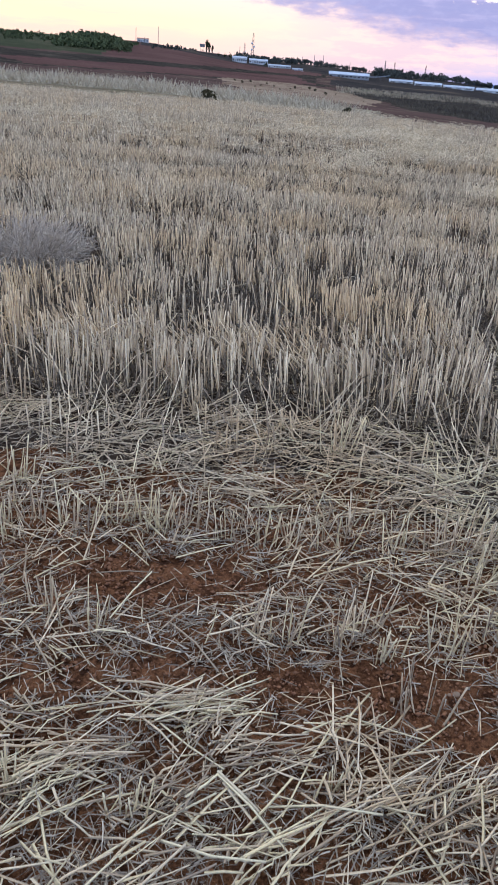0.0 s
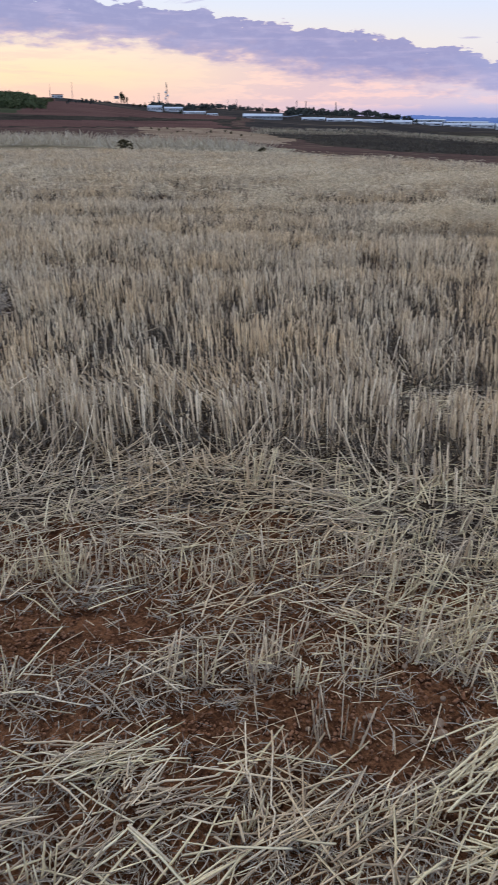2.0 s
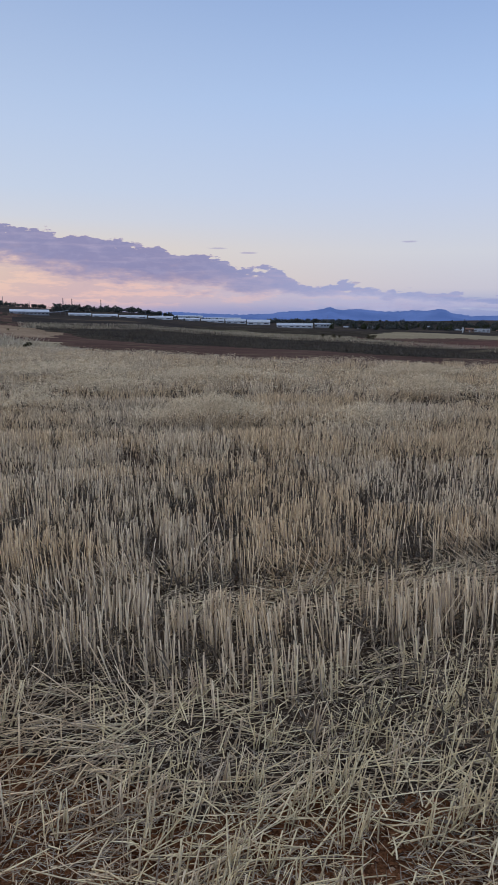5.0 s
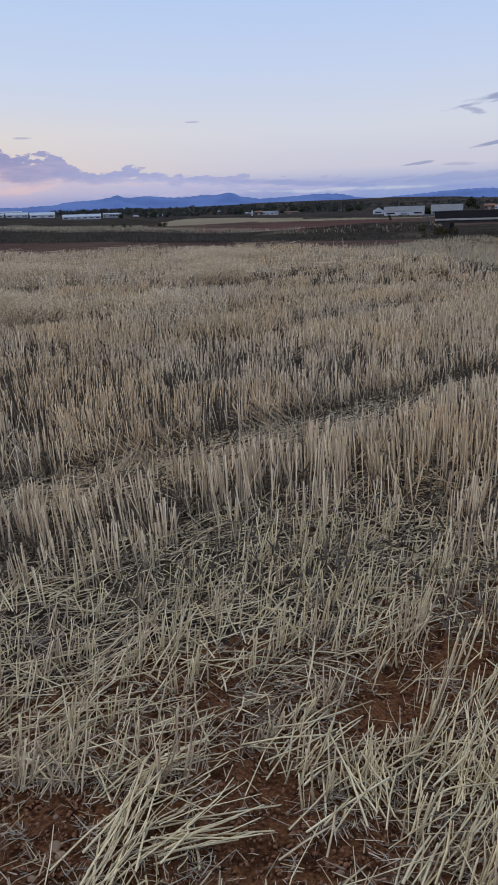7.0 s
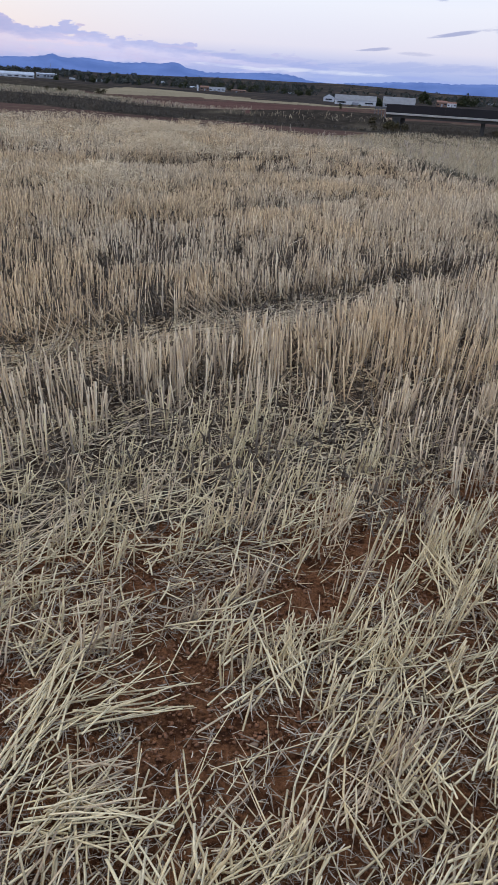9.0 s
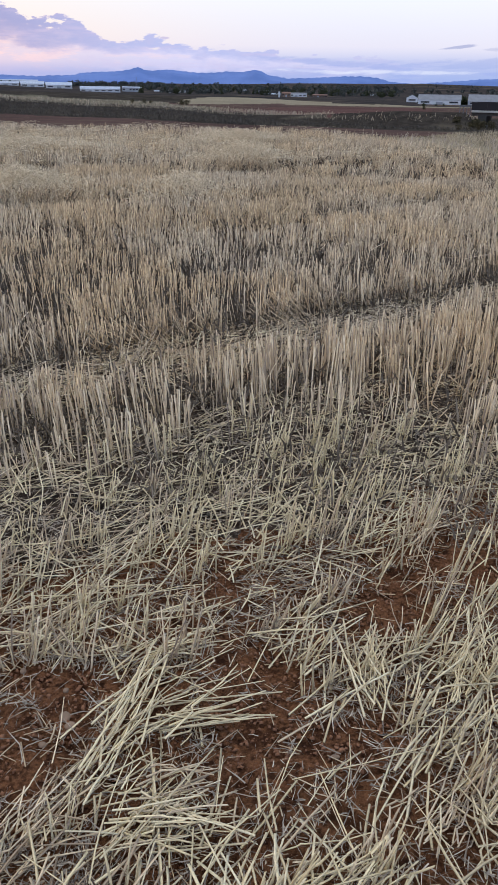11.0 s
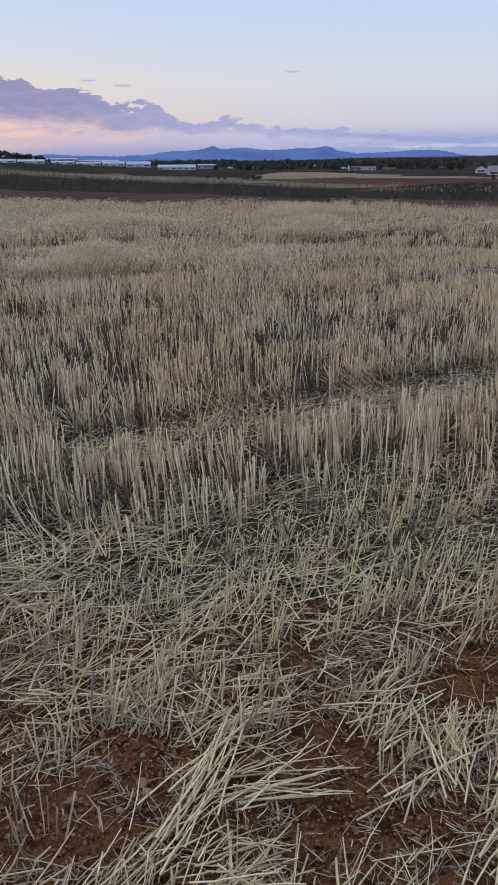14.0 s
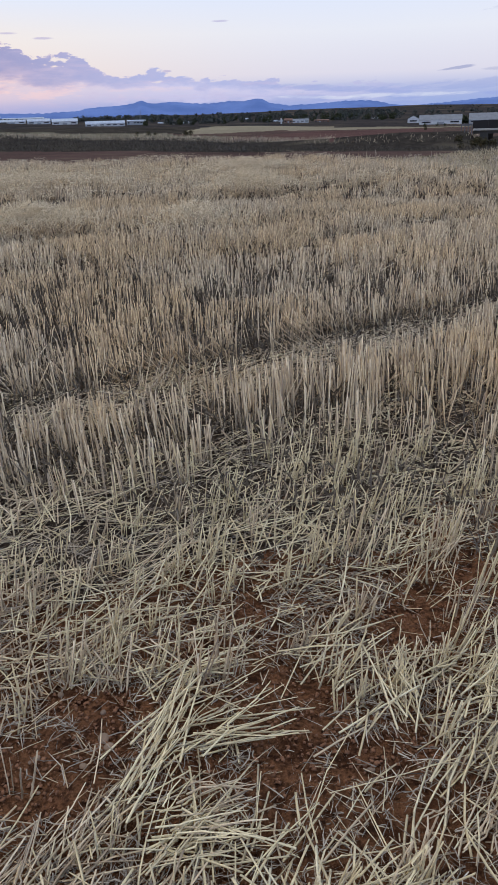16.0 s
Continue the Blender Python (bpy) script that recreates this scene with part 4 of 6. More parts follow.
def loose_straw():
    sets, fresh = [], []
    # the near mat of fallen straw
    n = 40000
    x, y = rng.uniform(-2.2, 4.5, n), rng.uniform(0.3, 4.2, n)
    h, thick = stand(x, y)
    r, a = polar(x, y)
    lane_like = (h < 0.1) | (y < 1.15)
    want = np.where(lane_like, 0.95, np.clip(0.55 - 0.5 * thick, 0.10, 1))
    want = want * (0.55 + 0.45 * ripple(x, y, 0.28, 15.0)) + 0.12
    want = np.where((x > 0.4) & (y < 1.3), want * 0.6, want)
    want = np.where((x > 0.4) & (x < 2.3) & (y > 1.3) & (y < 2.4), np.maximum(want, 0.58), want)
    want = np.where((x < 0.35) & (y < 1.15), want * 0.75, want)
    strip = (x < 0.5) & (y > 1.9) & (y < 2.6)
    want = np.where(strip, 0.8, want) * np.where((h < 0.1) & (x > 2.6), 0.55, 1.0)
    ok = (rng.random(n) < want) & in_view(x, y, 14) & (r > 0.6) & ((bare(x, y, 1.15) < 0) | (rng.random(n) < 0.07)) & (weed_patch(x, y) > 0.8)
    x, y, r = x[ok], y[ok], r[ok]
    n = len(x)
    flow = 0.5 * ripple(x, y, 0.5, 21.0) + np.where(y < 1.3, np.where(x > 0.35, 0.25, 0.4), 0.0)
    heading = flow + rng.normal(0, 1, n) * np.where(y < 1.3, np.where(x > 0.35, 0.55, 0.7), 0.95)
    length = rng.gamma(3.0, 0.037, n).clip(0.03, 0.25) * np.where((y < 1.2) & (x > 0.3), 1.15, 0.95)
    z = terrain(x, y) + rng.uniform(0.004, 0.035, n) + 0.012 * (1 + ripple(x, y, 0.3, 15.0))
    thin, rise = rng.gamma(7.0, 0.00033, n).clip(0.0011, 0.0030) * np.where(y < 1.05, 1.1, 1.0), np.where(rng.random(n) < 0.25, 0.45, 0.12)
    pick = rng.random(n) < np.where(x > 0.4, np.clip(1.3 - 0.26 * r, 0.25, 0.9), np.clip(0.6 - 0.2 * r, 0.08, 0.4))
    for chosen, into in ((pick, fresh), (~pick, sets)):
        into.append(lying(x[chosen], y[chosen], z[chosen], length[chosen], heading[chosen], thin[chosen], rise[chosen], 3))
    # straw combed along the wheel lane
    n = 700
    x = rng.uniform(0.9, 4.6, n)
    y = np.interp(x, [0.4, 2.5, 5.0], [3.10, 3.08, 3.10]) + rng.normal(0, 0.15, n) * np.interp(x, [2.5, 4.6], [1.0, 0.5])
    sets.append(lying(x, y, terrain(x, y) + rng.uniform(0.01, 0.04, n), rng.uniform(0.12, 0.28, n), rng.normal(0.05, 0.4, n), rng.uniform(0.0018, 0.0030, n), 0.12, 3))
    # chopped bits of straw
    n = 16000
    x, y = rng.uniform(-1.8, 3.4, n), rng.uniform(0.45, 3.4, n)
    ok = in_view(x, y, 8) & ((bare(x, y, 1.0) < 0) | (rng.random(n) < 0.3)) & (np.hypot(x, y) > 0.6)
    x, y = x[ok], y[ok]
    n = len(x)
    sets.append(lying(x, y, terrain(x, y) + rng.uniform(0.003, 0.02, n), rng.uniform(0.015, 0.07, n), rng.uniform(0, 3.14, n), rng.uniform(0.0009, 0.002, n), 0.2, 3, straight=True))
    # fallen straw among the tall stubble and heaps of it further out
    n = 8500
    x, y = rng.uniform(-9, 14, n), rng.uniform(2.5, 20, n)
    r, a = polar(x, y)
    heap = ripple(x, y, 2.2, 31.0)
    ok = (rng.random(n) < np.where(heap > 0.55, 0.9, 0.22)) & in_view(x, y) & (r < rim(a)) & (weed_patch(x, y) > 1)
    x, y, heap, r = x[ok], y[ok], heap[ok], r[ok]
    n = len(x)
    z = terrain(x, y) + np.where(heap > 0.55, rng.uniform(0.04, 0.22, n), rng.uniform(0.01, 0.10, n))
    sets.append(lying(x, y, z, rng.uniform(0.10, 0.26, n), rng.normal(0, 0.9, n), np.where(r > 9, 0.004, 0.003), 0.25, 3))
    # thinner all round behind
    n = 4000
    x, y = rng.uniform(-6, 6, n), rng.uniform(-6, 4, n)
    ok = ~in_view(x, y, 12) & (np.hypot(x, y) < 6) & (np.hypot(x, y) > 0.4)
    x, y = x[ok], y[ok]
    n = len(x)
    sets.append(lying(x, y, terrain(x, y) + rng.uniform(0.004, 0.03, n), rng.uniform(0.08, 0.3, n), rng.normal(0.3, 0.9, n), np.full(n, 0.003), 0.1, 3))
    return merged(*sets), merged(*fresh)


OLD_STRAW, FRESH_STRAW = loose_straw()
stuff("fresh_straw", FRESH_STRAW, GOLD_STRAW, "yellow broken straw lying loose on red soil", "straw")
stuff("loose_straw", OLD_STRAW, STRAW, "broken pale straw lying in a mat on the soil", "straw")


def straw_heaps():
    """Low golden heaps of threshed straw on top of the stubble."""
    sets = []
    for cx, cy, sx, sy, n in ((2.7, 8.3, 0.65, 0.2, 450), (9.6, 14.7, 1.2, 0.3, 600), (4.4, 13.6, 1.1, 0.25, 400), (7.1, 10.5, 0.7, 0.22, 350), (2.0, 12.3, 0.6, 0.2, 200),
                              (1.4, 15.5, 2.2, 0.35, 500), (-4.0, 16.5, 2.0, 0.35, 400), (0.9, 9.8, 0.5, 0.15, 150), (4.2, 7.3, 0.5, 0.15, 150),
                              (2.5, 16.6, 1.2, 0.3, 300)):
        n = int(n * 3.0)
        x, y = cx + rng.normal(0, sx, n) * 0.6, cy + rng.normal(0, sy, n)
        mound = np.exp(-((x - cx) / sx) ** 2 - ((y - cy) / (sy * 1.4)) ** 2)
        z = terrain(x, y) + rng.uniform(0.10, 0.25, n) + 0.18 * mound
        sets.append(lying(x, y, z, rng.uniform(0.08, 0.22, n), rng.uniform(0, 3.14, n), np.full(n, 0.0027), 0.35, 3))
    # thin windrows of straw left along the lanes
    n = 62000
    x, y = rng.uniform(-14, 15, n), rng.uniform(10, 34, n)
    r, a = polar(x, y)
    band = ripple(x * 0.22, y, 1.3, 3.0) + 0.3 * ripple(x, y, 0.8, 5.0)
    ok = in_view(x, y) & (r > 12) & (r < rim(a) - 0.2) & (rng.random(n) < ramp01(band, -0.25, 0.6) * 0.85)
    x, y = x[ok], y[ok]
    n = len(x)
    base = np.stack([x, y, terrain(x, y) + rng.uniform(0.15, 0.27, n)], -1)
    turn, long = rng.uniform(0, 6.28, n), rng.uniform(0.08, 0.22, n)
    tip = base + np.stack([np.cos(turn) * long, np.sin(turn) * long, rng.normal(0, 0.015, n)], -1)
    sets.append(blades(base, tip, rng.uniform(0.004, 0.008, n), rng.normal(0, 0.012, (n, 3))))
    return merged(*sets)


stuff("straw_heaps", straw_heaps(), HEAP_STRAW, "low golden heaps of threshed straw on the stubble", "straw")


def litter():
    """Crushed chaff: short fine fibres in drifts, thin on the bare soil."""
    n = 240000
    x, y = rng.uniform(-2.2, 3.6, n), rng.uniform(0.35, 3.4, n)
    r, a = polar(x, y)
    drift = 0.6 + 0.5 * ripple(x, y, 0.22, 2.0) + 0.3 * ripple(x, y, 0.07, 6.0)
    ok = in_view(x, y, 12) & (r > 0.6) & ((bare(x, y, 1.05) < 0) | (rng.random(n) < 0.12)) & (rng.random(n) < np.clip(1.75 - 0.6 * r, 0.07, 1) * drift)
    x, y = x[ok], y[ok]
    n = len(x)
    z = terrain(x, y) + rng.uniform(0.001, 0.026, n)
    head, long = rng.uniform(0, 6.28, n), rng.gamma(3.0, 0.011, n).clip(0.01, 0.08)
    base = np.stack([x, y, z], -1)
    tip = base + np.stack([np.cos(head) * long, np.sin(head) * long, rng.normal(0.004, 0.35, n) * long * 0.6], -1)
    tip[:, 2] = np.maximum(tip[:, 2], terrain(tip[:, 0], tip[:, 1]) + 0.002)
    return blades(base, tip, rng.uniform(0.0010, 0.0030, n), rng.normal(0, 0.07, (n, 3)) * long[:, None])


stuff("leaf_litter", litter(), GREY_STRAW, "grey shrivelled leaf litter and chaff on red soil", "litter", smooth=False)


def clods():
    n = 26000
    x, y = rng.uniform(-1.1, 2.0, n), rng.uniform(0.6, 1.9, n)
    ok = in_view(x, y, 10) & ((bare(x, y, 1.2) > 0) | (rng.random(n) < 0.12))
    x, y = x[ok], y[ok]
    n = len(x)
    s = rng.gamma(1.8, 0.0018, n).clip(0.0, 0.0055)[:, None] + 0.0007
    o = np.array([(1, 0, 0), (-1, 0, 0), (0, 1, 0), (0, -1, 0), (0, 0, 0.8), (0, 0, -0.5)], float)
    c = np.stack([x, y, terrain(x, y) + 0.003], -1)
    v = c[:, None] + o[None] * s[:, None] * rng.uniform(0.6, 1.3, (n, 6, 1)) + rng.normal(0, 0.15, (n, 6, 3)) * s[:, None]
    f = np.array([(0, 2, 4), (2, 1, 4), (1, 3, 4), (3, 0, 4), (2, 0, 5), (1, 2, 5), (3, 1, 5), (0, 3, 5)])
    return v.reshape(-1, 3), [((np.arange(n) * 6)[:, None, None] + f[None]).reshape(-1, 3)]


stuff("soil_crumbs", clods(), CLOD, "loose crumbs of dry red soil", "soil")


# ---- stems for the foreground, one object each ----
def stem_mesh(seed, length, radius, crook, mat):
    """A hollow-looking cut stem along +z with a knot and a slant cut."""
    g = np.random.default_rng(seed)
    zs = np.array([0, 0.30, 0.34, 0.38, 0.75, 1.0]) * length
    rs = np.array([1.05, 0.95, 1.2, 0.9, 0.82, 0.7]) * radius
    off = np.cumsum(g.normal(0, crook, (6, 2)) * length, axis=0)
    sides, verts = 5, []
    for k in range(6):
        for j in range(sides):
            t = j * 2 * math.pi / sides
            slant = 0.9 * radius * math.cos(t) if k == 5 else 0
            verts.append((off[k, 0] + math.cos(t) * rs[k], off[k, 1] + math.sin(t) * rs[k] * 0.6, zs[k] + slant))
    quads = [[k * sides + j, k * sides + (j + 1) % sides, (k + 1) * sides + (j + 1) % sides, (k + 1) * sides + j] for k in range(5) for j in range(sides)]
    return mesh_of("stalk", verts, [np.array(quads), np.arange(25, 30)[None]], [mat], smooth=True)


STEMS = [stem_mesh(200 + k, 0.14, 0.0021 + 0.0002 * (k % 4), 0.008, STRAW) for k in range(6)]
GOLD_STEMS = [stem_mesh(220 + k, 0.14, 0.0022 + 0.0002 * (k % 4), 0.006, GOLD_STRAW) for k in range(4)]
LONG = [stem_mesh(240 + k, 0.30, 0.0019 + 0.0002 * (k % 4), 0.012, STRAW) for k in range(5)]
GOLD_LONG = [stem_mesh(260 + k, 0.30, 0.0020 + 0.0002 * (k % 4), 0.012, GOLD_STRAW) for k in range(4)]


def stem(name, meshes, parent, foot, way, stretch, g):
    ob = new(name, meshes[int(g.integers(0, len(meshes)))])
    ob.parent = parent
    turn = Vector(way).to_track_quat("Z", "Y").to_matrix().to_4x4()
    ob.matrix_basis = Matrix.Translation(foot) @ turn @ pose(0, 0, 0, 0, 0, float(g.uniform(0, 360))) @ Matrix.Diagonal((1, 1, stretch, 1))


def put_clump(x, y, count, spread, height, gold, seed, sway=(0.0, 0.0)):
    g = np.random.default_rng(seed)
    z = float(terrain(np.array([x]), np.array([y]))[0])
    ob = thing("stubble_clump", pose(x, y, z), "yellow tuft of short cut straw stalks on red soil" if gold else "short cut clump of pale straw stalks on red soil", "stubble clump", "short stubble clumps")
    for k in range(count):
        px, py = float(g.normal(0, spread)), float(g.normal(0, spread * 0.4))
        wild = 0.5 if g.random() < 0.13 else 0.11
        way = (float(g.normal(0, wild)) + px * 2.5 + sway[0], float(g.normal(0, wild)) + py * 2.5 + sway[1], 1.0)
        stem("stalk", GOLD_STEMS if gold else STEMS, ob, (px, py, -0.008), way, height / 0.14 * float(g.uniform(0.55, 1.15)), g)


seed = 500
spots = []
for row_y, x0, x1, gap, most in ((1.81, -1.15, 0.75, 0.052, 0.92), (1.365, -0.75, 0.5, 0.075, 0.6), (1.72, -1.0, 0.6, 0.12, 0.35), (1.20, 0.7, 1.9, 0.10, 0.5), (1.35, 0.5, 2.0, 0.085, 0.65),
                                 (1.51, 0.4, 2.0, 0.07, 0.75), (1.66, 0.45, 2.0, 0.065, 0.8), (1.81, 0.75, 2.0, 0.07, 0.8), (1.96, 0.4, 1.9, 0.07, 0.75), (1.05, 1.3, 2.2, 0.1, 0.6)):
    for px in np.arange(x0, x1, gap):
        qx, qy = float(px + rng.normal(0, gap * 0.3)), float(row_y + rng.normal(0, 0.025))
        if rng.random() < most and not screens(qx, qy, 0.09):
            spots.append((qx, qy))
rng.shuffle(spots)
for qx, qy in spots[:285]:
    seed += 1
    high = float(np.interp(qx, [0.0, 0.6, 1.5, 2.1], [0.13, 0.13, 0.145, 0.17]))
    put_clump(qx, qy, int(rng.integers(5, 11)), float(rng.uniform(0.018, 0.038)), high, rng.random() < (0.4 if qx < 0.4 else 0.85 if qy < 1.6 else 0.7), seed, (0.0, 0.0) if qx < 0.4 else (0.16, -0.05))
# tufts that stand out
for px, py, n, gold, high in ((0.12, 2.36, 22, True, 0.17), (-0.87, 2.03, 14, True, 0.14), (-0.13, 1.37, 16, False, 0.15), (0.11, 1.43, 18, False, 0.15), (0.19, 1.19, 14, False, 0.15), (1.12, 1.22, 20, False, 0.13),
                              (1.36, 1.25, 14, True, 0.14), (0.66, 1.22, 14, False, 0.17), (0.73, 1.24, 18, False, 0.16), (0.52, 1.33, 12, False, 0.15), (0.40, 1.42, 14, False, 0.15), (0.94, 0.98, 14, True, 0.13),
                              (1.00, 1.75, 20, True, 0.16), (1.45, 0.98, 16, True, 0.14), (1.35, 1.45, 18, False, 0.18), (1.52, 1.30, 18, False, 0.2), (0.36, 0.80, 10, True, 0.12), (-0.55, 0.93, 12, True, 0.10),
                              (-0.35, 0.90, 12, True, 0.09), (0.30, 0.95, 12, True, 0.10), (1.25, 0.80, 16, True, 0.15), (-0.03, 0.98, 10, True, 0.09), (1.75, 0.9, 16, True, 0.18), (1.6, 0.75, 16, True, 0.16),
                              (1.15, 0.95, 14, True, 0.14), (1.32, 0.70, 16, True, 0.15), (1.42, 0.82, 18, True, 0.17), (1.55, 0.88, 14, True, 0.16), (1.05, 0.72, 14, True, 0.13), (1.66, 1.02, 16, True, 0.18), (1.25, 1.0, 12, True, 0.14),
                              (1.85, 1.05, 16, True, 0.19), (1.5, 1.12, 16, True, 0.17), (1.72, 1.15, 14, False, 0.18), (1.18, 0.86, 16, True, 0.15), (1.5, 0.66, 14, True, 0.15), (1.36, 1.08, 12, False, 0.15)):
    seed += 1
    put_clump(px, py, int(n * 0.75), 0.03, high, gold, seed, (0.1, 0.0) if px < 1.0 else (0.22, -0.12))


# ---- bundles of long straw dropped in the foreground ----
def bundle(k, x, y, heading, length, count, spread, rise, gold):
    g = np.random.default_rng(900 + k)
    z = float(terrain(np.array([x]), np.array([y]))[0])
    ob = thing("straw_bundle", pose(x, y, z, 0, 0, heading), "dropped bundle of yellow straw lying on red soil" if gold else "flattened bundle of pale straw lying on the ground", "straw bundle", "dropped straw bundles")
    for j in range(count):
        t = float(g.normal(0, 0.26))
        long = length * float(g.uniform(0.3, 1.0))
        way = Vector((math.cos(t), math.sin(t), abs(float(g.normal(rise, 0.06))))).normalized()
        mid = Vector((float(g.normal(0, length * 0.16)), float(g.normal(0, spread)), float(g.uniform(0.01, 0.045)) + way.z * long * 0.5))
        stem("straw", GOLD_LONG if gold else LONG, ob, mid - way * long / 2, way, long / 0.30, g)


for k, row in enumerate(((0.51, 1.09, 30, 0.32, 20, 0.016, 0.12, True), (0.63, 1.06, -12, 0.30, 18, 0.035, 0.03, True), (0.58, 1.20, 32, 0.30, 9, 0.015, 0.12, True),
                         (1.14, 0.98, 40, 0.24, 14, 0.03, 0.05, False), (1.02, 0.95, 65, 0.22, 14, 0.02, 0.3, True), (-0.30, 1.15, 12, 0.25, 20, 0.03, 0.03, False),
                         (-0.10, 1.02, 15, 0.24, 20, 0.03, 0.05, False), (0.12, 0.98, 28, 0.25, 20, 0.03, 0.08, False), (0.30, 1.00, 35, 0.24, 16, 0.03, 0.08, False),
                         (-0.48, 1.00, 10, 0.25, 20, 0.03, 0.04, False), (0.55, 1.52, 32, 0.34, 12, 0.012, 0.06, False), (0.85, 1.72, 15, 0.28, 14, 0.03, 0.1, False),
                         (0.50, 1.80, 8, 0.30, 14, 0.04, 0.08, False), (1.30, 0.90, 40, 0.26, 16, 0.03, 0.15, True), (0.40, 2.0, 20, 0.28, 14, 0.04, 0.1, False),
                         (-0.2, 2.05, 175, 0.28, 14, 0.05, 0.08, False), (0.35, 2.15, 160, 0.3, 16, 0.05, 0.08, False), (1.6, 0.95, 60, 0.26, 14, 0.03, 0.3, True),
                         (-0.1, 2.5, 110, 0.32, 16, 0.10, 0.7, False), (0.15, 2.55, 65, 0.32, 16, 0.10, 0.8, False), (-0.5, 2.5, 70, 0.30, 16, 0.12, 0.7, False),
                         (-0.25, 2.45, 20, 0.30, 14, 0.10, 0.3, False), (0.5, 2.4, 120, 0.32, 16, 0.10, 0.8, False), (-0.8, 2.5, 120, 0.3, 16, 0.10, 0.6, False),
                         (1.15, 2.95, 150, 0.32, 18, 0.10, 0.2, False), (1.9, 3.0, 25, 0.32, 22, 0.12, 0.2, False),
                         (2.45, 3.15, 130, 0.34, 22, 0.12, 0.6, False), (1.45, 3.2, 60, 0.34, 16, 0.12, 0.6, False))):
    bundle(k, *row)


# dense fresh straw and tufts nearest the path
nook = np.random.default_rng(77)
for k in range(22):
    a, r = radians(float(nook.uniform(24, 72))), float(nook.uniform(0.72, 1.45))
    px, py = r * math.sin(a), r * math.cos(a)
    if not screens(px, py, 0.14) and float(bare(np.array([px]), np.array([py]), 1.35)[0]) < 0:
        bundle(40 + k, px, py, float(nook.normal(8, 26)), float(nook.uniform(0.13, 0.22)), 18, 0.035, float(nook.uniform(0.04, 0.2)), nook.random() < 0.75)
for k in range(32):
    a, r = radians(float(nook.uniform(36, 74))), float(nook.uniform(0.75, 1.6))
    px, py = r * math.sin(a), r * math.cos(a)
    if not screens(px, py):
        put_clump(px, py, int(nook.integers(8, 14)), 0.024, float(nook.uniform(0.10, 0.15)), nook.random() < 0.8, 3000 + k, (0.24, -0.14))
# grey mat of flattened straw on the other side
for k in range(9):
    px, py = float(nook.uniform(-0.75, 0.3)), float(nook.uniform(0.78, 1.15))
    if float(bare(np.array([px]), np.array([py]), 1.1)[0]) < 0:
        bundle(90 + k, px, py, float(nook.normal(24, 32)), float(nook.uniform(0.14, 0.24)), 15, 0.04, 0.05, nook.random() < 0.2)


# ---- stones ----
def stone(x, y, size, seed, label):
    g = np.random.default_rng(seed)
    bm = bmesh.new()
    bmesh.ops.create_icosphere(bm, subdivisions=2, radius=size / 2)
    sq = g.uniform(0.7, 1.2, 3) * np.array([1, 1, 0.62])
    for v in bm.verts:
        v.co = Vector((v.co.x * sq[0], v.co.y * sq[1], v.co.z * sq[2])) * (1 + 0.14 * noise.noise(v.co * (2.2 / size) + Vector((seed, 0, 0))))
    me = bpy.data.meshes.new("stone")
    bm.to_mesh(me)
    bm.free()
    me.materials.append(STONE)
    me.polygons.foreach_set("use_smooth", [True] * len(me.polygons))
    ob = new("stone", me)
    ob.matrix_basis = pose(x, y, float(terrain(np.array([x]), np.array([y]))[0]) + size * 0.16, 0, 0, float(g.uniform(0, 360)))
    tagged(ob, label, "stone", "stones on the soil")


stone(0.42, 1.215, 0.026, 1, "rounded buff stone half sunk in red soil")
stone(0.355, 1.17, 0.02, 2, "small ochre stone on red soil")
stone(0.42, 1.185, 0.022, 5, "ochre pebble lying on red soil")
for k in range(26):
    b = BARE[int(rng.integers(0, len(BARE)))]
    stone(b[0] + float(rng.normal(0, b[2] * 0.6)), b[1] + float(rng.normal(0, b[3] * 0.6)), float(rng.uniform(0.008, 0.02)), 20 + k, "small pale pebble on red soil")


# ---- dried weed pressed into the stubble ----
def dried_weed():
    g = np.random.default_rng(5)
    n = 1100
    ang, rad = g.uniform(0, 6.28, n), np.sqrt(g.random(n))
    x, y = np.cos(ang) * rad * 0.46, np.sin(ang) * rad * 0.66
    base = np.stack([x * 0.5, y * 0.5, g.uniform(0.0, 0.08, n)], -1)
    tip = np.stack([x, y, g.uniform(0.08, 0.32, n) * (1.1 - rad * 0.6)], -1) + g.normal(0, 0.03, (n, 3))
    tip[:, 2] = np.maximum(tip[:, 2], 0.01)
    v1 = tubes(base, tip, g.uniform(0.0012, 0.0024, n), 3, g.normal(0, 0.03, (n, 3)))
    m = 4000
    pick = g.integers(0, n, m)
    b = base[pick] + (tip - base)[pick] * g.uniform(0.3, 1, (m, 1))
    v2 = blades(b, b + g.normal(0, 0.045, (m, 3)), g.uniform(0.0015, 0.0035, m), g.normal(0, 0.008, (m, 3)))
    v, f = merged(v1, v2)
    ob = new("dried_weed", mesh_of("dried_weed", v, f, [TWIG], smooth=True))
    ob.matrix_basis = pose(-1.66, 4.72, 0.0)
    tagged(ob, "grey-brown fluffy dried weed matted among the stubble", "weed")


dried_weed()


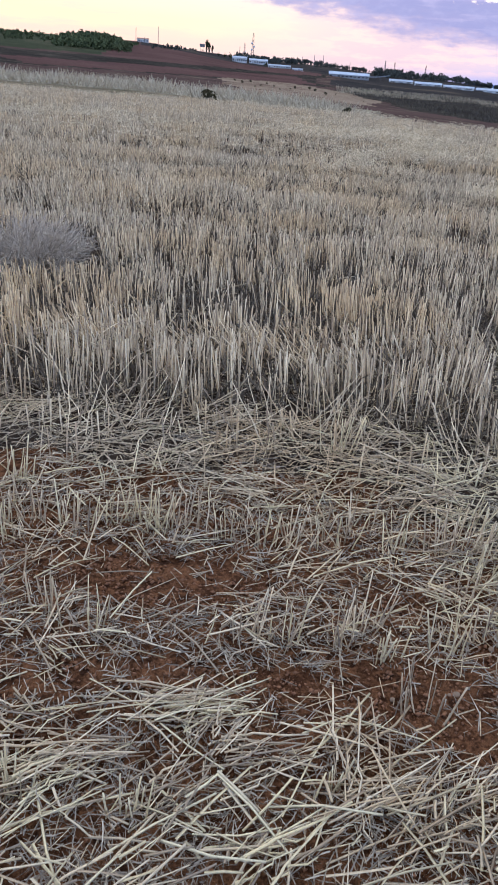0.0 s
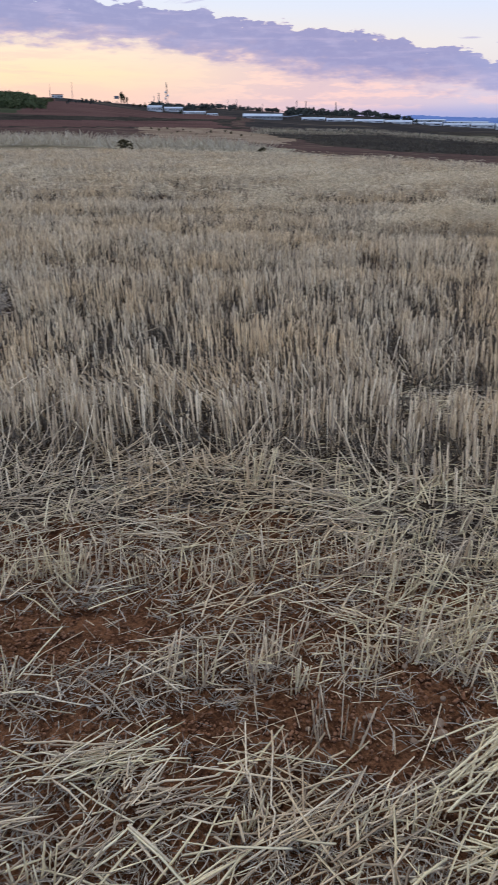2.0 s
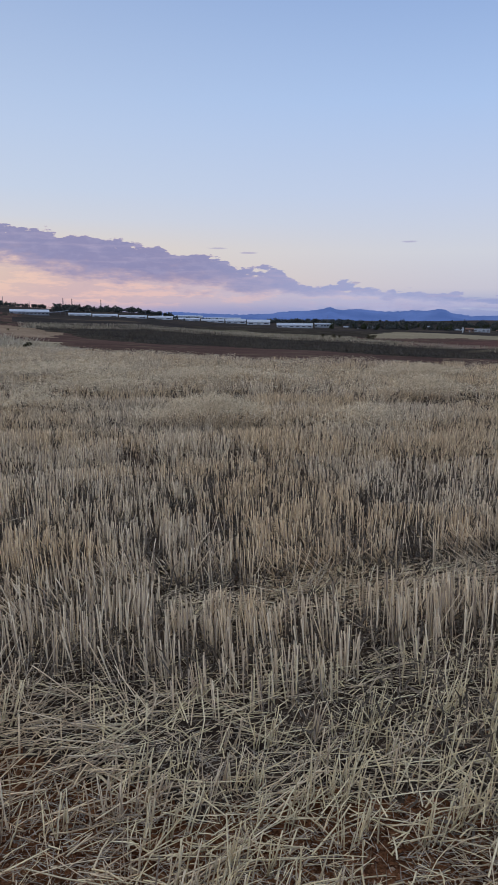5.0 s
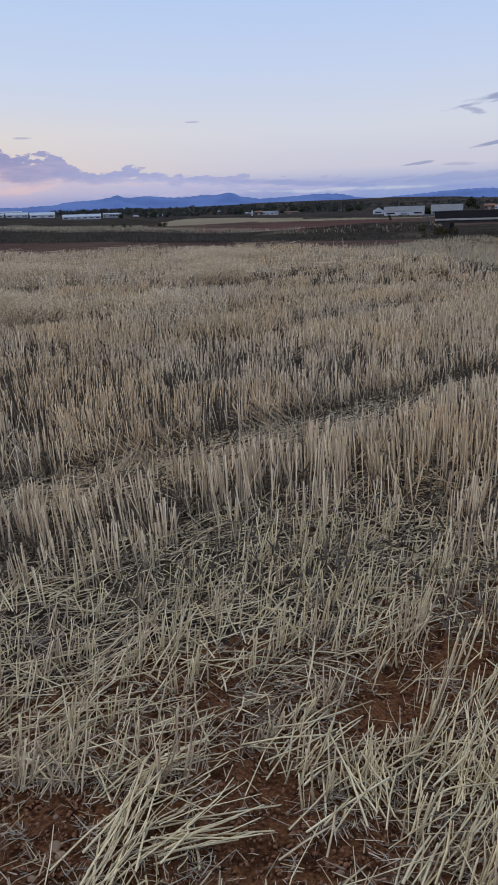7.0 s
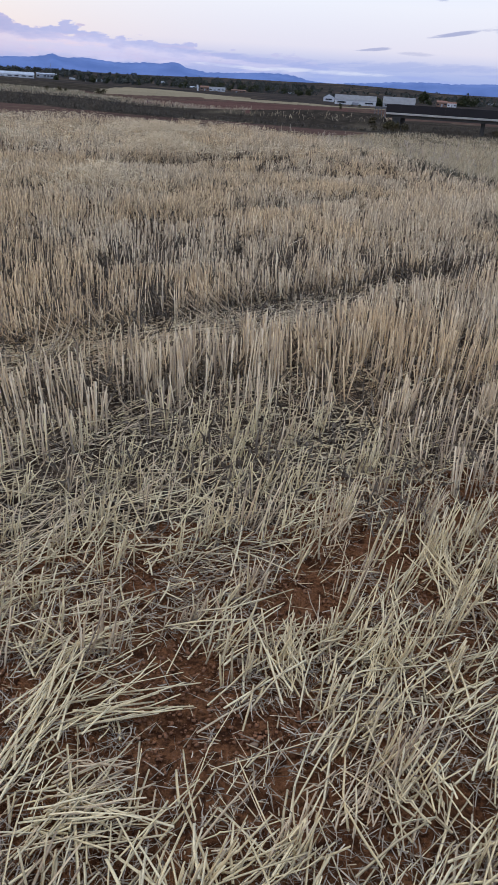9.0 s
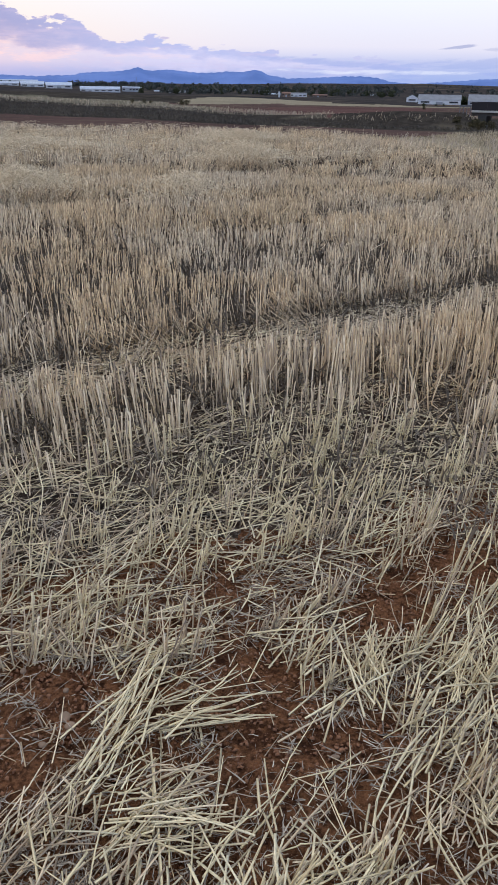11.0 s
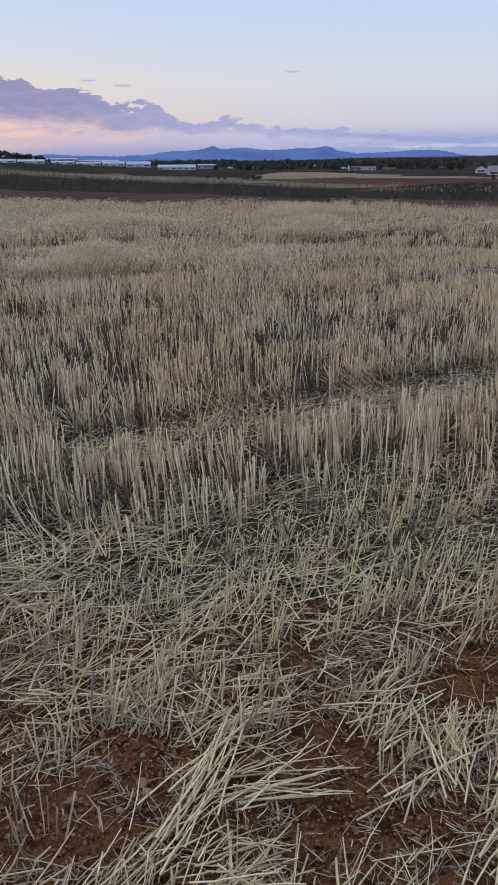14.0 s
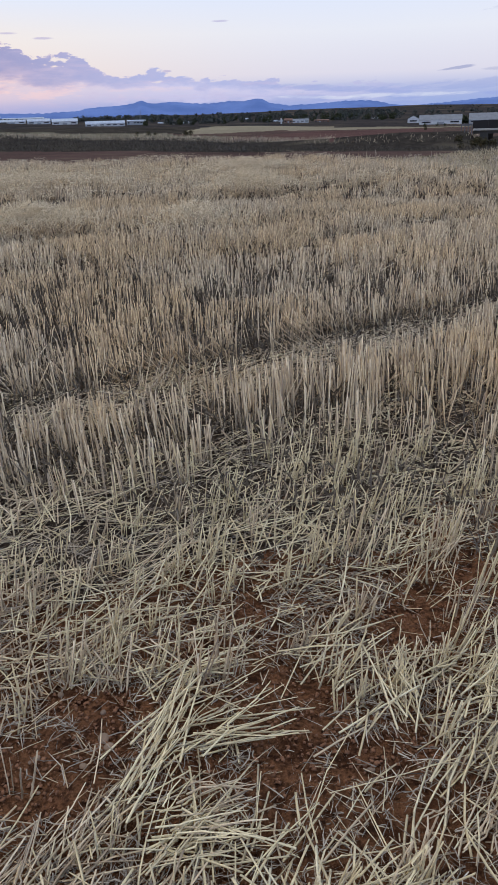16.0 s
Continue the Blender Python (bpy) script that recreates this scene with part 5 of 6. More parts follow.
# ---- verge of dry weeds, strip of bleached grass, dark scrub ----
def verge():
    """Dry grass in soft patches, brown weeds between, a dark low strip along the stubble."""
    n = 62000
    a, r = rng.uniform(40, 76, n), np.exp(rng.uniform(math.log(7.5), math.log(115), n))
    k = r - rim(a)
    ok = (k > -0.3) & (k < 20 + np.clip(a - 43, 0, 8) * 10) & (rng.random(n) < ramp01(a, 40.5, 46))
    a, r, k = a[ok], r[ok], k[ok]
    n = len(a)
    x, y = r * np.sin(np.radians(a)), r * np.cos(np.radians(a))
    patch = 0.8 * ripple(x, y, 3.6, 4.0) + 0.45 * ripple(x, y, 1.2, 9.0) - ramp01(r, 35, 70) * 0.5 + rng.normal(0, 0.25, n)
    strip = (k < (1.4 + 3.0 * ramp01(a, 48, 57)) * (1 + 0.45 * ripple(x, y, 1.5, 7.0))) & (a > 45)
    tan = (patch > -0.3) & ~strip
    dark = strip & (rng.random(n) < 0.9) | (patch < -0.65)
    geometry = []
    for chosen, low, high, wide in ((tan, 0.16, 0.36, 0.8), (~tan & ~dark, 0.10, 0.30, 1.0), (dark, 0.05, 0.17, 1.3)):
        px, py, pr = x[chosen], y[chosen], r[chosen]
        m = len(px)
        tall = rng.uniform(low, high, m) * (1 + 0.35 * np.clip(patch[chosen], -1, 1))
        base = np.stack([px, py, terrain(px, py) - 0.01], -1)
        drift = 0.10 * np.stack([ripple(px, py, 0.9, 2.0), ripple(px, py, 0.8, 5.0)], -1)
        tip = base + np.concatenate([drift + rng.normal(0, 0.09, (m, 2)), tall[:, None]], 1)
        geometry.append(blades(base, tip, (0.004 + pr * 0.00055) * wide * rng.uniform(0.6, 1.3, m), rng.normal(0, 0.025, (m, 3))))
    # tall thistles with pale seed heads
    m = 260
    pick = rng.choice(np.nonzero((k > 3) & (r < 60))[0], m)
    px, py = x[pick], y[pick]
    base = np.stack([px, py, terrain(px, py) - 0.01], -1)
    tip = base + np.concatenate([rng.normal(0, 0.08, (m, 2)), rng.uniform(0.35, 0.6, m)[:, None]], 1)
    stems = tubes(base, tip, 0.003 + r[pick] * 0.00012, 3)
    which = rng.integers(0, m, 1500)
    b = base[which] + (tip - base)[which] * rng.uniform(0.55, 1.0, (1500, 1))
    twigs = blades(b, b + rng.normal(0, 0.06, (1500, 3)) + [0, 0, 0.05], 0.008 + r[pick][which] * 0.0004, rng.normal(0, 0.01, (1500, 3)))
    return geometry, merged(stems, twigs)


(TAN_TUFTS, BROWN_WEEDS, LOW_WEEDS), THISTLES = verge()
stuff("verge_grass", TAN_TUFTS, TAN_GRASS, "soft tan dry grass in patches on the verge", "grass", smooth=False)
stuff("weed_verge", BROWN_WEEDS, WEED, "tangled brown and olive dry weeds on the field verge", "weeds", smooth=False)
stuff("low_weeds", LOW_WEEDS, LOW_WEED, "dark olive low dead weeds along the edge of the stubble", "weeds", smooth=False)
stuff("thistles", THISTLES, TWIG, "dry grey thistle stalks standing on the verge", "weeds", smooth=False)


def grass_strip():
    """Tussocks of bleached grass, leaning every way, with gaps between."""
    tufts = 760
    ta = rng.uniform(-34, 7.5, tufts)
    tr = np.interp(ta, [-34, -10, 0, 7.5], [72, 70, 61, 52]) + rng.uniform(-15, 5, tufts)
    tall = rng.uniform(0.35, 1.0, tufts) * ramp01(ta, 8.5, 2.0)
    which = rng.integers(0, tufts, 15000)
    n = len(which)
    spread = rng.normal(0, 0.32, (n, 2))
    x, y = tr[which] * np.sin(np.radians(ta[which])) + spread[:, 0] * 1.6, tr[which] * np.cos(np.radians(ta[which])) + spread[:, 1]
    h = np.maximum(tall[which] * rng.uniform(0.5, 1.1, n), 0.1)
    base = np.stack([x, y, terrain(x, y) - 0.02], -1)
    tip = base + np.stack([spread[:, 0] * 0.8 + rng.normal(0, 0.12, n), rng.normal(0, 0.2, n), h], -1)
    return blades(base, tip, rng.uniform(0.025, 0.06, n), rng.normal(0, 0.06, (n, 3)))


stuff("bleached_grass", grass_strip(), PALE_GRASS, "strip of tall bleached grass beyond the stubble", "grass", smooth=False)


def scrub():
    n = 100000
    a, r = rng.uniform(3.5, 66, n), np.exp(rng.uniform(math.log(60), math.log(300), n))
    x, y = r * np.sin(np.radians(a)), r * np.cos(np.radians(a))
    z = terrain(x, y)
    e = np.degrees(np.arctan2(z - EYE, r))
    top = np.interp(a, [3, 7.5, 13, 17.6, 21.4, 28, 32, 36, 40, 66], [-0.5, -0.6, -0.6, -0.9, -1.15, -1.33, -1.6, -1.77, -1.9, -1.8])
    bot = np.interp(a, [3, 5, 9.3, 13.5, 17.6, 21.4, 26.5, 32, 40, 66], [-0.5, -0.65, -1.36, -1.72, -1.85, -2.0, -2.1, -2.35, -2.5, -2.6])
    ok = (e > bot + 0.02 * ripple(x, y, 9.0)) & (e < top) & (rng.random(n) < 0.5 + 0.5 * ripple(x, y, 7.0, 2.0))
    a, x, y, z, r = a[ok], x[ok], y[ok], z[ok], r[ok]
    n = len(x)
    h = rng.uniform(0.15, 0.6, n)
    base = np.stack([x, y, z - 0.05], -1)
    tip = base + np.stack([rng.normal(0, 0.2, n), rng.normal(0, 0.2, n), h], -1)
    return blades(base, tip, rng.uniform(0.03, 0.09, n), rng.normal(0, 0.1, (n, 3)))


stuff("dark_scrub", scrub(), DARK_WEED, "dark dead weeds and low scrub covering a bank", "scrub", smooth=False)


def ridge_grass():
    """Dry grass along the crest of the scrub bank."""
    n = 60000
    a, r = rng.uniform(4, 50, n), np.exp(rng.uniform(math.log(70), math.log(330), n))
    x, y = r * np.sin(np.radians(a)), r * np.cos(np.radians(a))
    z = terrain(x, y)
    e = np.degrees(np.arctan2(z - EYE, r))
    top = np.interp(a, [3, 7.5, 13, 17.6, 21.4, 28, 32, 36, 40, 66], [-0.5, -0.6, -0.6, -0.9, -1.15, -1.33, -1.6, -1.77, -1.9, -1.8])
    ok = (e > top - 0.14) & (e < top + 0.26) & (rng.random(n) < 0.55 + 0.5 * ripple(x, y, 8.0, 2.0))
    x, y, z, r = x[ok], y[ok], z[ok], r[ok]
    n = len(x)
    base = np.stack([x, y, z - 0.05], -1)
    tip = base + np.stack([rng.normal(0, 0.2, n), rng.normal(0, 0.2, n), rng.uniform(0.2, 0.7, n)], -1)
    return blades(base, tip, rng.uniform(0.03, 0.09, n) * r / 150, rng.normal(0, 0.1, (n, 3)))


stuff("ridge_grass", ridge_grass(), WEED, "dry brown grass along the crest of a bank", "grass", smooth=False)


# ======== trees and bushes ========
def tree_thing(kind, seed, name, label, category, group):
    """kind: height, crown width, crown foot, leaves, leaf size, leaf material."""
    high, wide, foot, count, leaf, mat = kind
    ob = thing(name, Matrix(), label, category, group)
    g = np.random.default_rng(seed)
    v, f = tubes([(0, 0, -0.3)], [(0, 0, high * 0.85)], [high * 0.022], 6, None, 0.25)
    part("trunk", mesh_of("trunk", v, f, [BARK], smooth=True), ob)
    for k in range(4):
        foot_z = high * (0.16 + 0.13 * k)
        v, f = tubes([(0, 0, foot_z)], [(wide * 0.36 * math.cos(k * 2.4), wide * 0.36 * math.sin(k * 2.4), foot_z + high * 0.24)], [high * 0.010], 5, None, 0.3)
        part("limb", mesh_of("limb", v, f, [BARK], smooth=True), ob)
    v, f = leaf_cloud((0, 0, foot + (high - foot) / 2), (wide, wide, high - foot), count, leaf, seed)
    part("crown", mesh_of("crown", v, f, [mat], smooth=False), ob)
    return ob


def far_copy(ob, a, r, size, first):
    x, y, z = on_ground(a, r)
    m = pose(x, y, z - 0.1, 0, 0, float(rng.uniform(0, 360))) @ Matrix.Diagonal((size * rng.uniform(0.85, 1.15), size * rng.uniform(0.85, 1.15), size, 1))
    if first:
        ob.matrix_basis = m
        return ob
    return copy_thing(ob, m @ Matrix.Diagonal((1 / ob.scale.x, 1 / ob.scale.y, 1 / ob.scale.z, 1)))


ROUND = [tree_thing((8.0, 8.0, -3.0, 430, 0.66, LEAF), 40 + i, "tree", "dark broad-crowned tree among distant fields", "tree", "distant trees") for i in range(3)]
NARROW = [tree_thing((11.0, 3.0, 0.8, 800, 0.36, LEAF), 50 + i, "poplar", "slim dark poplar on the skyline", "tree", "poplars") for i in range(2)]
PINE = [tree_thing((9.0, 4.0, -1.2, 280, 0.62, LEAF), 60 + i, "conifer", "dark pointed conifer among distant houses", "tree", "distant conifers") for i in range(2)]
BUSH = [tree_thing((2.0, 2.8, -0.45, 200, 0.2, DULL_LEAF), 70 + i, "bush", "low dark bush on open ground", "bush", "bushes on the slopes") for i in range(2)]
used, turn = set(), {}


def grow(kind, a, e, high, wide_factor=1.0, r=None):
    """Plants one of a kind with its foot e degrees high along azimuth a."""
    turn[kind[0].name] = turn.get(kind[0].name, -1) + 1
    ob = kind[turn[kind[0].name] % len(kind)]
    nominal = {"tree": 8.0, "poplar": 11.0, "conifer": 9.0, "bush": 2.0}[ob.name.split(".")[0]]
    r = r or reach(a, e)
    far_copy(ob, a, r, high / nominal, ob not in used)
    used.add(ob)


def deg_high(a, e, degrees):
    """The true height of a thing that looks so many degrees high."""
    return math.tan(radians(degrees)) * reach(a, e)


for a, e, d in ((-4.84, 1.15, 0.95), (-4.45, 1.12, 0.65), (-4.65, 1.12, 0.8)):
    grow(NARROW, a, e, deg_high(a, e, d))
for a, e, d in ((-3.25, 0.98, 0.33), (-2.95, 0.98, 0.25), (-3.6, 1.0, 0.22), (-4.0, 1.05, 0.2), (-0.85, 0.6, 0.28), (0.1, 0.62, 0.2)):
    grow(ROUND, a, e, deg_high(a, e, d))
for k in range(9):                                            # lone trees along the green ridge
    grow(ROUND, -20.5 + k * 0.9 + float(rng.normal(0, 0.3)), 1.42, deg_high(-18, 1.42, float(rng.uniform(0.12, 0.25))))
for a, e, d in ((39.1, -0.5, 0.7), (40.1, -0.45, 0.5), (40.9, -0.45, 0.5), (37.1, -0.42, 0.42), (37.6, -0.45, 0.35), (38.3, -0.5, 0.4), (39.7, -0.5, 0.55), (48.4, -0.9, 0.68), (48.6, -0.9, 0.6),
                (45.9, -1.05, 0.3), (46.7, -1.0, 0.18), (47.2, -1.0, 0.2), (54.2, -0.6, 0.95), (53.8, -0.6, 0.78), (54.65, -0.6, 0.72), (50.6, -0.75, 0.5), (42.0, -0.5, 0.45), (43.0, -0.55, 0.4)):
    grow(ROUND, a, e, deg_high(a, e, d))
for a, e, d in ((51.45, -0.6, 1.0), (51.65, -0.6, 0.85), (51.2, -0.6, 0.8), (51.3, -0.6, 0.7), (31.6, -0.35, 0.36), (31.3, -0.35, 0.3),
                (28.3, -0.3, 0.28), (26.9, -0.25, 0.32), (30.5, -0.3, 0.25)):
    grow(PINE, a, e, deg_high(a, e, d))
for a, e, d in ((58.63, -0.42, 0.82), (58.8, -0.42, 0.9), (58.98, -0.42, 0.92), (59.16, -0.42, 0.88)):
    grow(NARROW, a, e, deg_high(a, e, d))
for k in range(80):                                           # belt of trees round the far village
    a = float(rng.uniform(26.5, 44))
    e = float(rng.uniform(-0.52, -0.2))
    grow(ROUND if rng.random() < 0.75 else PINE, a, e, float(rng.uniform(4.5, 8.5)))
for k in range(36):
    a = float(rng.uniform(49.5, 63))
    grow(ROUND, a, float(rng.uniform(-0.7, -0.35)), float(rng.uniform(4, 8)))
for a, e, d in ((26.15, -1.12, 0.3), (26.9, -1.15, 0.36), (27.35, -1.14, 0.25), (29.4, -1.2, 0.42), (29.85, -1.2, 0.38), (45.95, -1.25, 0.25), (49.2, -1.7, 0.2), (46.4, -1.55, 0.1)):
    grow(BUSH, a, e, deg_high(a, e, d))
for a, e, d in ((-2.9, -0.42, 0.16), (-2.4, -0.5, 0.2), (-1.8, -0.42, 0.16), (-1.1, -0.62, 0.16), (-0.7, -0.48, 0.15), (-0.2, -0.6, 0.12), (0.9, -0.68, 0.14), (1.2, -0.62, 0.22), (2.2, -0.6, 0.2), (2.6, -0.68, 0.2),
                (3.3, -0.85, 0.2), (4.0, -0.8, 0.12), (7.3, -1.0, 0.1), (5.9, -1.1, 0.1), (-1.5, -0.7, 0.12), (0.2, -0.75, 0.12)):
    grow(BUSH, a, e, deg_high(a, e, d))
for k in range(26):                                           # thicket on the banks of the overpass
    a = float(rng.choice([rng.uniform(48.0, 50.3), rng.uniform(59.5, 62.5), rng.uniform(50.3, 60)], p=[0.5, 0.25, 0.25]))
    grow(BUSH, a, 0, float(rng.uniform(0.8, 1.7)), r=float(rng.uniform(112, 121)))
grow(BUSH, -4.75, 0, 0.75, r=41)
grow(BUSH, 4.6, 0, 0.6, r=38)


def woods(name, rows, label, mat):
    """Far woods: rows of azimuth from, to, height seen, number, tree height."""
    sets = []
    for k, (a0, a1, e, count, high) in enumerate(rows):
        for j in range(count):
            a = float(rng.uniform(a0, a1))
            x, y, z = on_ground(a, reach(a, e + float(rng.normal(0, 0.04))))
            h = high * float(rng.uniform(0.6, 1.2))
            sets.append(leaf_cloud((x, y, z + h * 0.5), (h * 1.1, h * 1.1, h), 48, h * 0.17, 1000 * k + j))
    return stuff(name, merged(*sets), mat, label, "woods", smooth=False)


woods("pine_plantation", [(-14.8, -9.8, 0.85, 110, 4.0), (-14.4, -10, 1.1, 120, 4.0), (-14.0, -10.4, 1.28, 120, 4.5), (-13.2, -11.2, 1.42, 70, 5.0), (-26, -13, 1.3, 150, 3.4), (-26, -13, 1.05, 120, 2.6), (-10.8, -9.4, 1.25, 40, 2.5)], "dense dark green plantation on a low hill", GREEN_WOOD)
woods("far_woods", [(-8.5, -3.5, 1.22, 50, 2.5), (-2.8, 6.2, 0.86, 170, 7), (6.5, 15, 0.5, 190, 8), (14.5, 22, 0.05, 60, 5), (22, 29, -0.12, 130, 9), (26, 44, -0.12, 190, 9), (27, 44, -0.3, 130, 7), (28, 44, -0.48, 150, 5), (44, 64, -0.55, 110, 5), (40, 64, -0.25, 160, 8), (44, 53, 0.1, 26, 4.5), (50, 64, -0.4, 120, 7)], "dark scrub woodland on the far ridges", HAZY_WOOD)


# ======== buildings ========
def hall(a, e, wide_deg, high_deg, wall, roof, label, category="hall", windows=4, depth=0.35, pitch=0.18, turn=0.0, group="", doors=1, name="hall", gable=False):
    """A long building that spans wide_deg from azimuth a, with its foot e degrees high."""
    r = reach(a + wide_deg / 2, e)
    x, y, z = on_ground(a + wide_deg / 2, r)
    wide, high = r * radians(wide_deg), r * radians(high_deg)
    deep, ridge = min(wide * depth, 40), high * (1 + pitch * 2)
    ob = thing(name, pose(x, y, z - 0.3, 0, 0, -(a + wide_deg / 2) + turn), label, category, group)
    part("wall", box((-wide / 2, wide / 2, 0, deep, 0, high)), ob, wall)
    over = wide * 0.008
    if gable:                                                  # the ridge runs away from the front
        bm = prism([(-wide / 2 - over, high + 0.02), (0, ridge), (wide / 2 + over, high + 0.02)], -over, deep + over)
        part("gable", prism([(-wide / 2, high), (0, ridge - over * 4), (wide / 2, high)], -over * 2, -over - 0.004), ob, wall)
    else:
        bm = prism([(-over, high + 0.02), (deep / 2, ridge), (deep + over, high + 0.02)], -wide / 2 - over, wide / 2 + over)
    for v in bm.verts if not gable else ():
        v.co = Vector((v.co.y, v.co.x, v.co.z))
    bmesh.ops.recalc_face_normals(bm, faces=bm.faces[:])
    part("roof", bm, ob, roof)
    slots = windows + doors
    for k in range(slots):
        cx = -wide / 2 + wide * (k + 0.5) / slots
        w = wide / slots * 0.3
        if k % max(1, slots // max(1, doors)) == 1 and doors or windows == 0:
            part("door", box((cx - w * 0.8, cx + w * 0.8, -0.12, 0.1, 0.0, high * 0.62)), ob, GREY_WALL)
        else:
            win = part("window", box((cx - w, cx + w, -0.1, 0.1, high * 0.42, high * 0.72)), ob, DARK_GLASS)
            part("sill", box((cx - w * 1.1, cx + w * 1.1, -0.22, 0.1, high * 0.37, high * 0.41)), win, CONCRETE)
    return ob


hall(-9.42, 1.48, 0.75, 0.2, WHITE_WALL, TILE_ROOF, "small white house on the ridge beside a mast", "house", 3, 0.7, name="house")
hall(-6.5, 1.33, 0.9, 0.12, BROWN_WALL, TILE_ROOF, "low brown house on the ridge", "house", 3, 0.6, name="house")
hall(-5.75, 1.3, 0.5, 0.08, WHITE_WALL, TILE_ROOF, "small pale shed among shrubs", "shed", 2, 0.6, name="shed")
FACTORY = "factory buildings"
hall(-3.1, 0.72, 1.0, 0.3, WHITE_WALL, SHEET_ROOF, "white factory building with a pale sheet roof", "factory", 6, 0.4, group=FACTORY, name="factory")
hall(-1.95, 0.70, 1.25, 0.25, WHITE_WALL, SHEET_ROOF, "low white factory wing with dark windows", "factory", 7, 0.4, group=FACTORY, name="factory")
hall(-0.65, 0.56, 1.5, 0.17, WHITE_WALL, SHEET_ROOF, "long low white works building", "factory", 8, 0.4, group=FACTORY, name="factory")
hall(0.95, 0.50, 0.75, 0.12, WHITE_WALL, SHEET_ROOF, "small white works shed", "shed", 3, 0.5, group=FACTORY, name="shed")
hall(3.45, 0.26, 2.7, 0.24, GREY_WALL, SHEET_ROOF, "broad warehouse with a pale metal roof", "warehouse", 9, 0.35, 0.35, group=FACTORY, name="warehouse")
HALLS = "long white halls"
for a, e, w, h in ((7.5, 0.22, 1.6, 0.13), (9.2, 0.16, 1.8, 0.14), (11.1, 0.10, 2.0, 0.13), (13.2, 0.04, 1.8, 0.15), (15.1, -0.04, 1.9, 0.13), (17.1, -0.12, 1.7, 0.14), (18.9, -0.2, 1.5, 0.2), (20.5, -0.27, 1.7, 0.22)):
    hall(a, e, w, h, WHITE_WALL, SHEET_ROOF, "long low white industrial hall", "hall", 2, 0.3, 0.4, group=HALLS)
hall(13.6, 0.17, 3.6, 0.12, WHITE_WALL, SHEET_ROOF, "very long pale hall behind lower sheds", "hall", 2, 0.2, 0.3, group=HALLS)
hall(17.3, 0.05, 2.7, 0.12, WHITE_WALL, SHEET_ROOF, "very long pale hall behind lower sheds", "hall", 2, 0.2, 0.3, group=HALLS)
hall(22.7, -0.45, 2.65, 0.2, WHITE_WALL, SHEET_ROOF, "long white hall with a blue-grey roof and dark windows", "hall", 5, 0.35, 0.4, group=HALLS)
hall(25.5, -0.42, 1.3, 0.28, GREY_WALL, SHEET_ROOF, "grey industrial building with tall white panels", "hall", 5, 0.4, 0.1, group=HALLS)
hall(28.6, -0.45, 0.85, 0.12, WHITE_WALL, SHEET_ROOF, "small white farm shed", "shed", 3, 0.5, name="shed")
hall(29.55, -0.42, 0.5, 0.12, WHITE_WALL, SHEET_ROOF, "small white farm shed", "shed", 2, 0.5, name="shed")
for a, e, w in ((32.0, -0.33, 0.5), (33.2, -0.3, 0.7), (34.6, -0.36, 0.8), (35.3, -0.48, 0.9), (27.6, -0.4, 0.6), (42.3, -0.45, 0.5), (55.6, -0.4, 1.0), (57.0, -0.4, 0.8), (60.2, -0.55, 0.9), (56.3, -0.42, 0.5)):
    hall(a, e, w, 0.09, WHITE_WALL, SHEET_ROOF, "small pale village building among trees", "house", 3, 0.6, group="far village houses", name="house")
hall(36.85, -0.58, 1.15, 0.2, WHITE_WALL, GREY_ROOF, "white house with a grey roof beside trees", "house", 3, 0.6, name="house")
hall(36.3, -0.6, 0.6, 0.24, BROWN_WALL, TILE_ROOF, "brown brick house beside a white tower", "house", 2, 0.7, name="house")
hall(38.4, -0.58, 1.0, 0.14, BROWN_WALL, TILE_ROOF, "low brown farm building", "house", 3, 0.6, name="house")
hall(44.72, -0.80, 0.75, 0.28, WHITE_WALL, GREY_ROOF, "white gabled farm building with a grey roof", "farmhouse", 1, 2.0, 0.36, name="farmhouse", gable=True, doors=0)
hall(45.5, -0.92, 2.8, 0.30, WHITE_WALL, GREY_ROOF, "long white farm hall with a grey roof", "hall", 2, 0.35, 0.55)
hall(48.75, -0.92, 2.15, 0.25, GREY_WALL, GREY_ROOF, "long grey barn with a pale grey roof", "barn", 2, 0.5, 0.85, name="barn")
hall(52.3, -0.7, 0.7, 0.3, BROWN_WALL, TILE_ROOF, "small brown house among trees", "house", 2, 0.8, name="house")
hall(53.0, -0.68, 0.6, 0.24, WHITE_WALL, TILE_ROOF, "small pale house among trees", "house", 2, 0.8, name="house")


def canopy(a, e):
    """A curved roof on posts beside the warehouse."""
    r = reach(a, e)
    x, y, z = on_ground(a, r)
    u = r * math.pi / 180
    ob = thing("canopy", pose(x, y, z, 0, 0, -a), "pale swept canopy roof on slim posts beside a warehouse", "canopy")
    prof = [(-0.75 * u + 1.5 * u * t, 0.12 * u + 0.16 * u * t ** 2.2) for t in np.linspace(0, 1, 9)]
    part("roof", prism(prof + [(px, pz + 0.5) for px, pz in prof[::-1]], 0, 0.5 * u), ob, SHEET_ROOF)
    for px in (-0.6, -0.2, 0.2, 0.55):
        t = (px + 0.75) / 1.5
        part("post", box((px * u - 0.2, px * u + 0.2, 0.5, 0.9, -0.5, 0.12 * u + 0.16 * u * t ** 2.2 + 0.2)), ob, STEEL)


canopy(6.75, 0.3)


